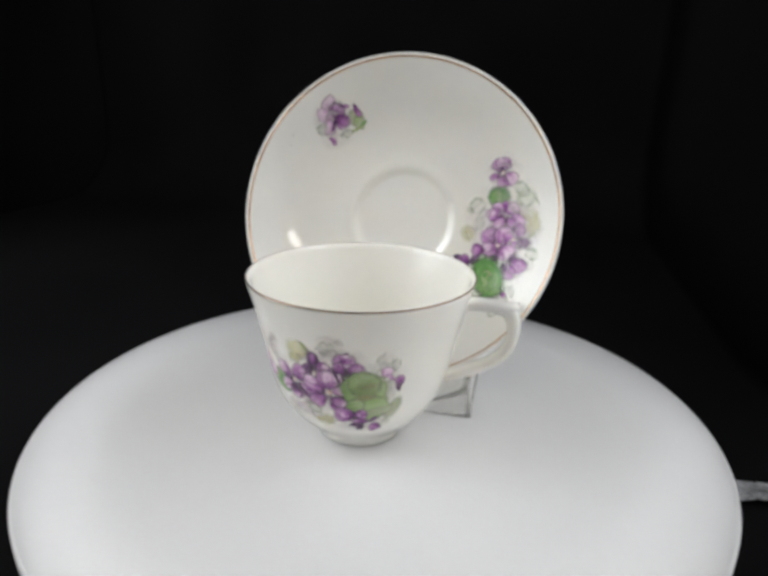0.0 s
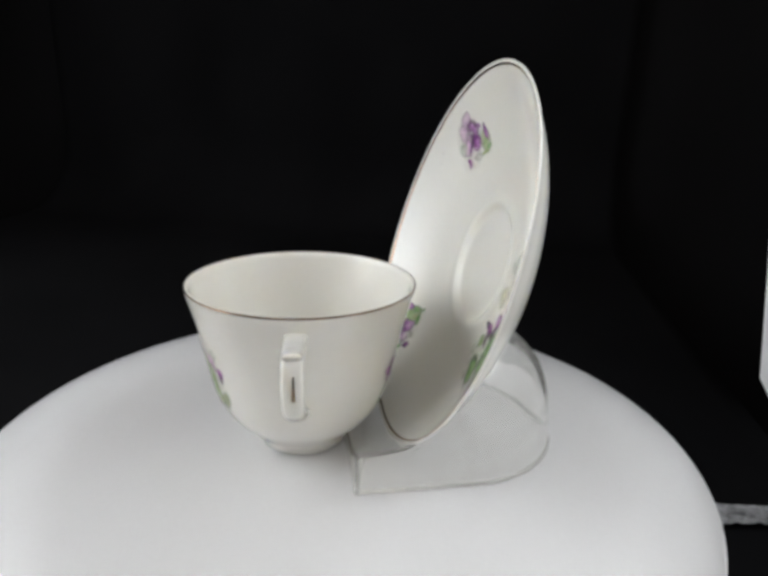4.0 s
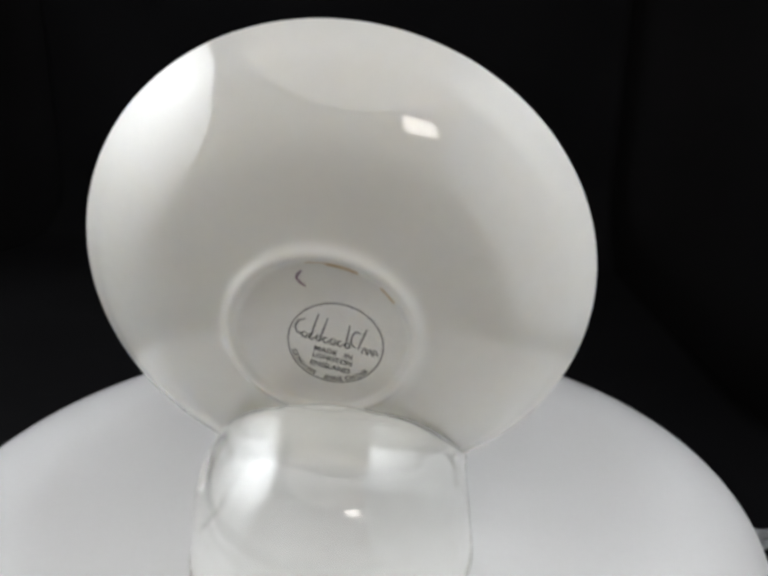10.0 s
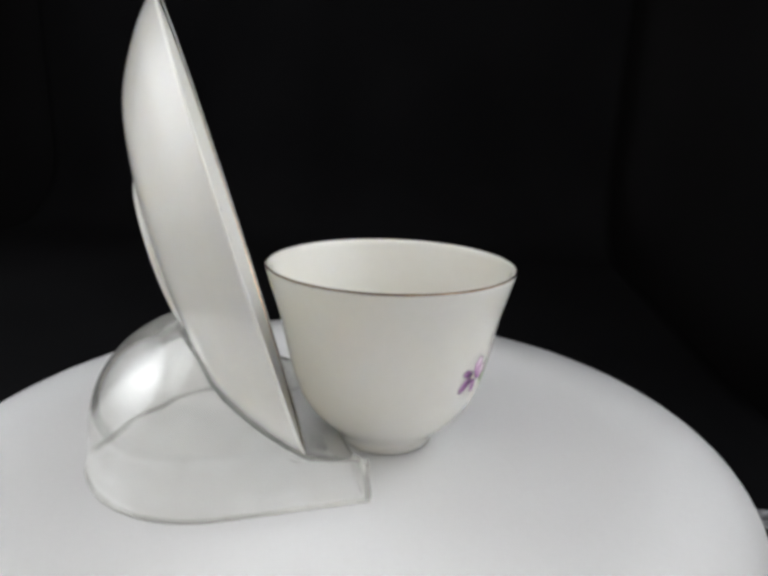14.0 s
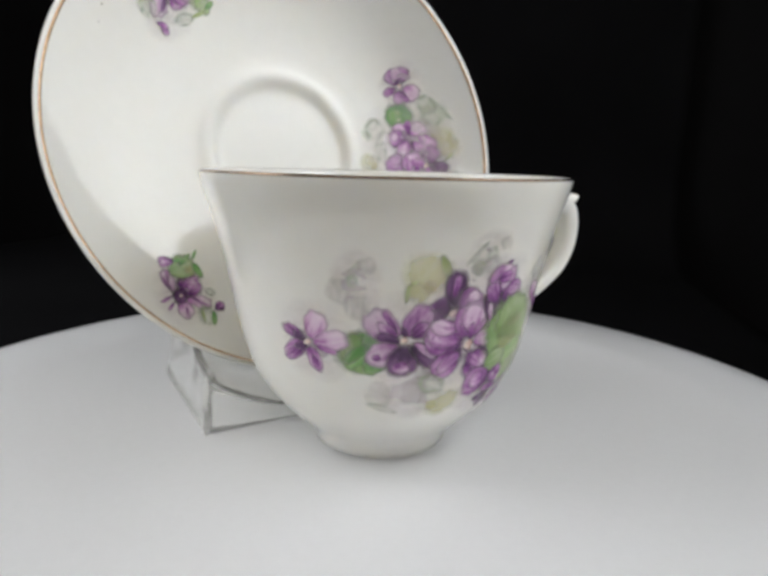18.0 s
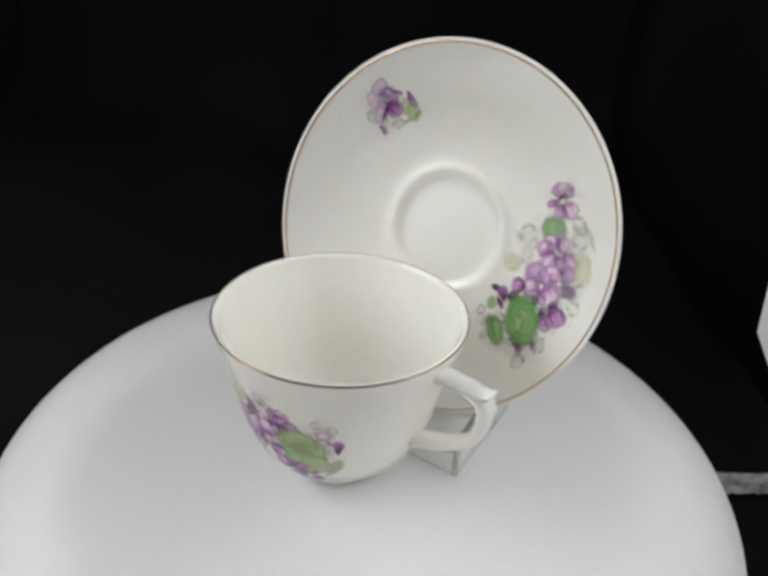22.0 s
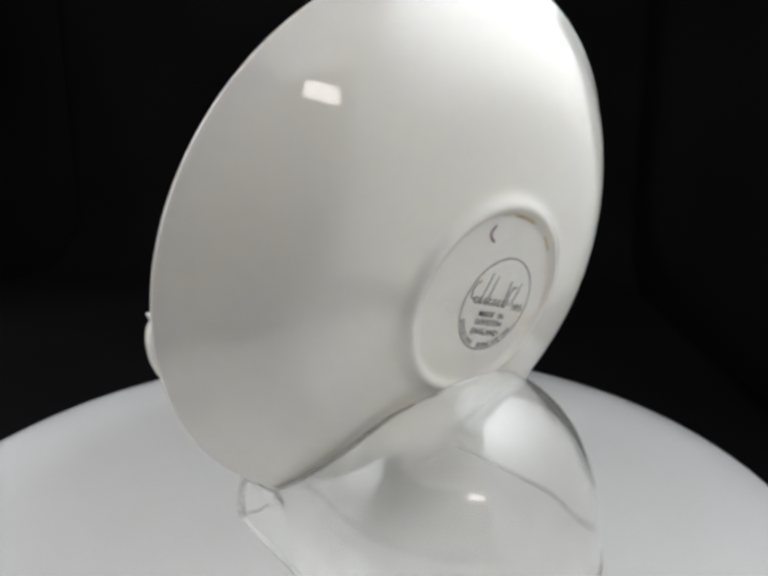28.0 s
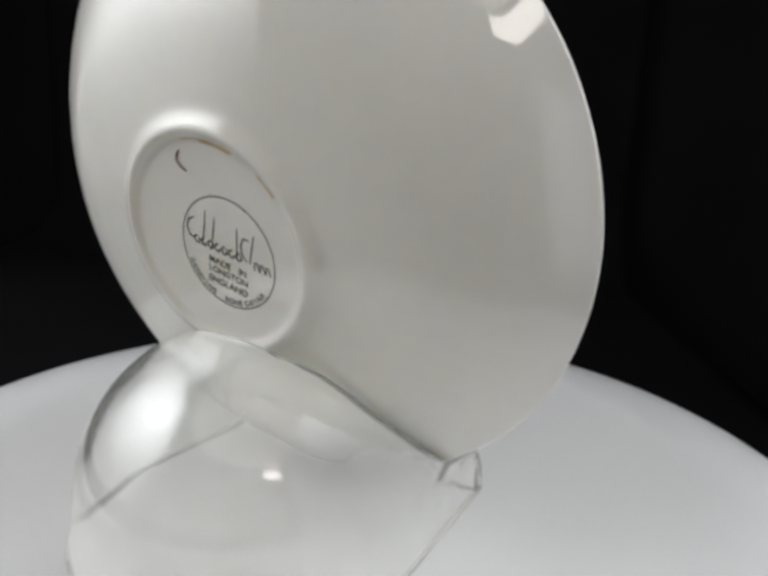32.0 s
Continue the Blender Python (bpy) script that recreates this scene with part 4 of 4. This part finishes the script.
def stroke(points, w):
    """A pen stroke of width w mm through points, with tapering ends."""
    verts, faces, n = [], [], len(points)
    for k, (x, y) in enumerate(points):
        xa, ya = points[max(k - 1, 0)]
        xb, yb = points[min(k + 1, n - 1)]
        d = Vector((xb - xa, yb - ya)).normalized()
        h = w / 2 * (0.65 if k in (0, n - 1) else 1)
        verts += [back_xy(x - d.y * h, y + d.x * h), back_xy(x + d.y * h, y - d.x * h)]
    faces = [(2 * k, 2 * k + 1, 2 * k + 3, 2 * k + 2) for k in range(n - 1)]
    return verts, faces


def strokes(name, parent, lines, mat, label):
    verts, faces = [], []
    for pts, w in lines:
        v, f = stroke(pts, w)
        faces += [tuple(i + len(verts) for i in q) for q in f]
        verts += v
    return part(name, mesh_of(name, verts, faces, mat), parent, label)


def letters(text, size):
    """Flat outlines of a word in the built-in font: vertices in mm, faces and the width."""
    cu = bpy.data.curves.new("word", "FONT")
    cu.body, cu.size, cu.resolution_u, cu.offset = text, size, 3, 0.035
    ob = bpy.data.objects.new("word", cu)
    scene.collection.objects.link(ob)
    bpy.context.view_layer.update()
    me = bpy.data.meshes.new_from_object(ob.evaluated_get(bpy.context.evaluated_depsgraph_get()))
    verts, faces = [(v.co.x, v.co.y) for v in me.vertices], [tuple(p.vertices) for p in me.polygons]
    bpy.data.objects.remove(ob)
    bpy.data.meshes.remove(me)
    bpy.data.curves.remove(cu)
    return verts, faces, max(v[0] for v in verts)


def backstamp(t):
    mx, my, rad, slope = 3.4, -1.6, 11.85, radians(-15.7)
    ring = [(mx + rad * math.cos(2 * math.pi * k / 96), my + rad * math.sin(2 * math.pi * k / 96)) for k in range(97)]
    strokes("stamp_ring", t, [(ring, 0.26)], INK, "thin printed ring")

    def word(text, x, y, wide, high):
        v, f, w = letters(text, high * 1.38)
        c, s = math.cos(slope), math.sin(slope)
        k = wide / w
        pts = []
        for a, b in v:
            a, b = (a * k - wide / 2), b
            pts.append(back_xy(x + a * c - b * s, y + a * s + b * c))
        part("lettering", mesh_of("lettering", pts, f, INK, False), t, "small printed words " + text)

    word("MADE   IN", 2.5, -4.8, 9.8, 1.45)
    word("LONGTON", 2.1, -6.9, 10.2, 1.5)
    word("ENGLAND", 1.4, -9.3, 10.4, 1.6)
    # words along the foot of the ring
    for text, first, last in (("GENUINE", 193, 236), ("BONE", 254, 274), ("CHINA", 283, 312)):
        verts, faces = [], []
        for k, ch in enumerate(text):
            ang = radians(first + (last - first) * k / (len(text) - 1))
            v, f, w = letters(ch, 1.75)
            turn = ang + math.pi / 2
            c, s = math.cos(turn), math.sin(turn)
            ox, oy = mx + (rad - 0.55) * math.cos(ang), my + (rad - 0.55) * math.sin(ang)
            faces += [tuple(i + len(verts) for i in q) for q in f]
            verts += [back_xy(ox + (a - w / 2) * c - b * s, oy + (a - w / 2) * s + b * c) for a, b in v]
        part("lettering", mesh_of("lettering", verts, faces, INK, False), t, "small printed word " + text + " along the ring")
    # the maker's mark as plain strokes
    mark = [([(-3.6, 5.7), (-5.2, 5.2), (-6.2, 3.6), (-6.0, 1.9), (-4.6, 0.9)], 0.4)]
    for x0, y0, x1, y1 in ((-0.1, 7.2, -2.9, -0.2), (2.0, 6.0, -0.6, -0.8), (7.3, 4.1, 5.8, -2.2), (11.3, 3.0, 8.9, -3.0)):
        mark.append(([(x0, y0), ((x0 + x1) / 2, (y0 + y1) / 2), (x1, y1)], 0.36))
    mark.append(([(9.9, 1.9), (8.6, 2.3), (7.5, 0.8), (7.3, -1.2), (8.2, -2.6)], 0.36))
    for k in range(7):
        x = -4.2 + 1.75 * k
        y = 0.5 - 0.27 * x - 0.9
        mark.append(([(x + 0.66 * math.cos(f), y + 0.25 + 0.82 * math.sin(f)) for f in [0.9 + 0.66 * i for i in range(9 if k % 2 else 10)]], 0.36))
    for k in range(3):
        x, y = 9.9 + 1.35 * k, -4.25 - 0.36 * k
        mark.append(([(x, y), (x + 0.3, y + 1.7), (x + 0.85, y + 1.75), (x + 1.15, y - 0.1)], 0.36))
    strokes("maker_mark", t, mark, INK, "plain dark strokes of a maker's mark")
    strokes("pen_mark", t, [([(-3.4, 18.9), (-4.3, 17.9), (-4.75, 16.9), (-4.0, 15.7), (-2.7, 14.8)], 0.62)], PEN, "plum brush stroke")
    arc = lambda a0, a1, r: [(r * math.cos(radians(a0 + (a1 - a0) * k / 14)), r * math.sin(radians(a0 + (a1 - a0) * k / 14))) for k in range(15)]
    strokes("kiln_stain", t, [(arc(97, 80, 21.15), 0.45), (arc(84, 62, 20.9), 0.9), (arc(45, 31, 21.0), 0.6)], STAIN, "brown stain inside the foot ring")


saucer_ob = saucer()


# ---- clear stand ----
def tube(points, r, mat, name, seg=10):
    verts, faces, n = [], [], len(points)
    for k, p in enumerate(points):
        d = (points[min(k + 1, n - 1)] - points[max(k - 1, 0)]).normalized()
        a = d.orthogonal().normalized() if abs(d.z) > 0.99 else d.cross(Vector((0, 0, 1))).normalized()
        b = d.cross(a).normalized()
        verts += [p + a * (r * math.cos(2 * math.pi * i / seg)) + b * (r * math.sin(2 * math.pi * i / seg)) for i in range(seg)]
    for k in range(n - 1):
        for i in range(seg):
            j = (i + 1) % seg
            faces.append((k * seg + i, k * seg + j, (k + 1) * seg + j, (k + 1) * seg + i))
    faces += [tuple(range(seg)), tuple(range(n * seg - 1, (n - 1) * seg - 1, -1))]
    return mesh_of(name, verts, faces, mat)


def stand():
    """A clear moulded stand: round-backed shell whose hollow front carries the saucer."""
    t = thing("saucer_stand", "clear moulded acrylic stand that holds the saucer upright", "stand", pose(-0.0025, 0, 0))
    into = SAUCER_AT.inverted()
    gap = 1.3
    rest_back = [(0, -22.65), (25.5, -22.65), (28.5, -21.6), (32.0, -20.6)] + SAUCER_BACK[8:]

    def behind(p):
        """Signed room in mm between a point of the stand and the saucer's back; below zero is inside the cradle."""
        q = into @ (Vector(p) * MM + Vector((-0.0025, 0, 0)))
        rho = math.hypot(q.x, q.y) / MM
        if rho > 71.0:
            return 500.0
        return curve(rest_back, min(rho, 69.5)) - gap - q.z / MM

    half, straight, wall, top = 40.0, 42.0, 12.0, 48.8
    cols = []
    for k in range(18):
        cols.append((half, straight * k / 18, 0))
    for k in range(61):
        f = math.pi * k / 60
        cols.append((half * math.cos(f), straight + half * math.sin(f), 1))
    for k in range(18):
        cols.append((-half, straight * (17 - k) / 18, 0))

    def shell(col, h):
        x, y, _ = col
        spine = min(y, straight)
        if h <= wall:
            s = 1 - 0.03 * (h / wall) ** 2
        else:
            q = (h - wall) / (top - wall)
            s = 0.97 * max(0.0, 1 - q ** 2.15) ** (1 / 2.03)
        return x * s, spine + (y - spine) * s, h

    def top_of(col):
        """Height at which a column of the shell meets the saucer's back, or the low lip before it."""
        lo = 0.0
        for i in range(1, 201):
            h = top * i / 200
            room = behind(shell(col, h))
            if room < 0:
                hi = h
                for _ in range(12):
                    mid = (lo + hi) / 2
                    lo, hi = (mid, hi) if behind(shell(col, mid)) >= 0 else (lo, mid)
                return lo, True
            if room > 400 and h > 14.0 and col[1] < 40:
                return 14.0, False
            lo = h
        return top - 0.01, True

    ends = [top_of(col) if col[1] > 3.0 else (13.5, False) for col in cols]
    mid = len(cols) // 2
    first = next(k for k in range(mid) if ends[k][1])
    for k in range(first):
        ends[k] = (13.5 + (ends[first][0] - 13.5) * (k / first) ** 3, False)
        ends[-1 - k] = ends[k]
    # shell walls
    rows = 24
    verts, faces = [], []
    for col, (hi, _) in zip(cols, ends):
        verts += [Vector(shell(col, hi * (1 - (1 - j / rows) ** 2))) * MM for j in range(rows + 1)]
    n = rows + 1
    for c in range(len(cols) - 1):
        for j in range(rows):
            faces.append((c * n + j, (c + 1) * n + j, (c + 1) * n + j + 1, c * n + j + 1))
    # hollow rest in the same sheet: follows the saucer's back from side to side, then runs forward as a low lip
    nu = 28
    us = [-1 + 2 * i / nu for i in range(nu + 1)]

    def rest(k, dip):
        tip = shell(cols[k], ends[k][0])
        v_end = (into @ (Vector(tip) * MM + Vector((-0.0025, 0, 0)))).y / MM
        line = []
        for u in us:
            x, v = u * tip[0], v_end - dip * (1 - u * u)
            z = curve(rest_back, min(math.hypot(x, v), 69.5)) - gap
            line.append(SAUCER_AT @ (Vector((x, v, z)) * MM) - Vector((-0.0025, 0, 0)))
        line[0], line[-1] = Vector((-tip[0], tip[1], tip[2])) * MM, Vector(tip) * MM
        return line

    low = (into @ (Vector(shell(cols[first], ends[first][0])) * MM + Vector((-0.0025, 0, 0)))).y / MM + 70.6
    edge = rest(first, low)
    front = [Vector((u * half, 0.6, 1.2 + 12.0 * abs(u) ** 2.2)) * MM for u in us]
    lines = []
    for k in range(mid + 1):
        if k >= first:
            lines.append(rest(k, low * (1 - (k - first) / (mid - first)) ** 1.6))
            continue
        line = [f.lerp(e, k / first) for f, e in zip(front, edge)]
        tip = Vector(shell(cols[k], ends[k][0])) * MM
        miss = tip - line[-1]
        line = [p + Vector((miss.x * u, miss.y * u * u, miss.z * u * u)) for p, u in zip(line, us)]
        lines.append(line)
    base = len(verts)
    for line in lines:
        verts += line
    for k in range(mid):
        for i in range(nu):
            a = base + k * (nu + 1) + i
            faces.append((a, a + 1, a + nu + 2, a + nu + 1))
    me = mesh_of("shell", verts, faces, ACRYLIC)
    bm = bmesh.new()
    bm.from_mesh(me)
    bmesh.ops.remove_doubles(bm, verts=bm.verts, dist=2e-5)
    bmesh.ops.recalc_face_normals(bm, faces=bm.faces)
    bm.to_mesh(me)
    bm.free()
    body = part("shell", smooth(me), t, "clear rounded shell with a hollow rest")
    mod = body.modifiers.new("thick", "SOLIDIFY")
    mod.thickness, mod.offset = 0.0024, -1
    # thick in the dome and the walls, thin in the hollow rest and at its fold
    group = body.vertex_groups.new(name="wall")
    for vert in me.vertices:
        p = vert.co / MM
        near = min(abs(behind(p)), 12.0) / 12.0 if p.y > 16 else min(abs(p.z - 13.5), 8.0) / 8.0
        rise = min(max((p.z - 5.0) / 20.0, 0.0), 1.0)
        group.add([vert.index], 0.10 + 0.90 * near * rise, "REPLACE")
    mod.vertex_group = "wall"
    # thick moulded edges: along the foot and up both front corners
    foot_line = [(x, y, 0.75) for x, y, _ in cols]
    part("foot_bead", tube([Vector(p) * MM for p in foot_line], 0.75 * MM, ACRYLIC, "foot_bead"), t, "clear moulded foot edge")
    for side in (-1, 1):
        arc = [(side * (half - 2.6 * q * q), 0.4 + 4.2 * q * q, 0.9 + 12.9 * math.sin(q * math.pi / 2)) for q in [k / 14 for k in range(15)]]
        part("corner_bead", tube([Vector(p) * MM for p in arc], 1.0 * MM, ACRYLIC, "corner_bead"), t, "clear rounded front corner")
    # low front wall with a hollow upper edge
    nw, vs, fs = 48, [], []
    for i in range(nw + 1):
        x = -39.2 + 78.4 * i / nw
        for j in range(5):
            vs.append(Vector((x, 0.6, 0.3 + (0.9 + 12.0 * (abs(x) / 40) ** 2.2) * j / 4)) * MM)
    fs = [(i * 5 + j, i * 5 + 5 + j, i * 5 + 6 + j, i * 5 + 1 + j) for i in range(nw) for j in range(4)]
    wall_ob = part("front_wall", mesh_of("front_wall", vs, fs, ACRYLIC), t, "clear front wall with a hollow edge")
    mod = wall_ob.modifiers.new("thick", "SOLIDIFY")
    mod.thickness, mod.offset = 0.0014, 0
    return t


stand_ob = stand()
for clear_part in stand_ob.children:
    clear_part.visible_shadow = False


def motions():
    """The disc turns clockwise at a steady rate and carries all that stands on it."""
    walk(disc, [(t, pose(0, 0, -TABLE_Z, 0, 0, RATE * t)) for t in SPAN])
    walk(teacup, turning(pose(CUP_X * MM, CUP_Y * MM, 0)))
    walk(saucer_ob, turning(SAUCER_AT))
    walk(stand_ob, turning(pose(-0.0025, 0, 0)))


motions()
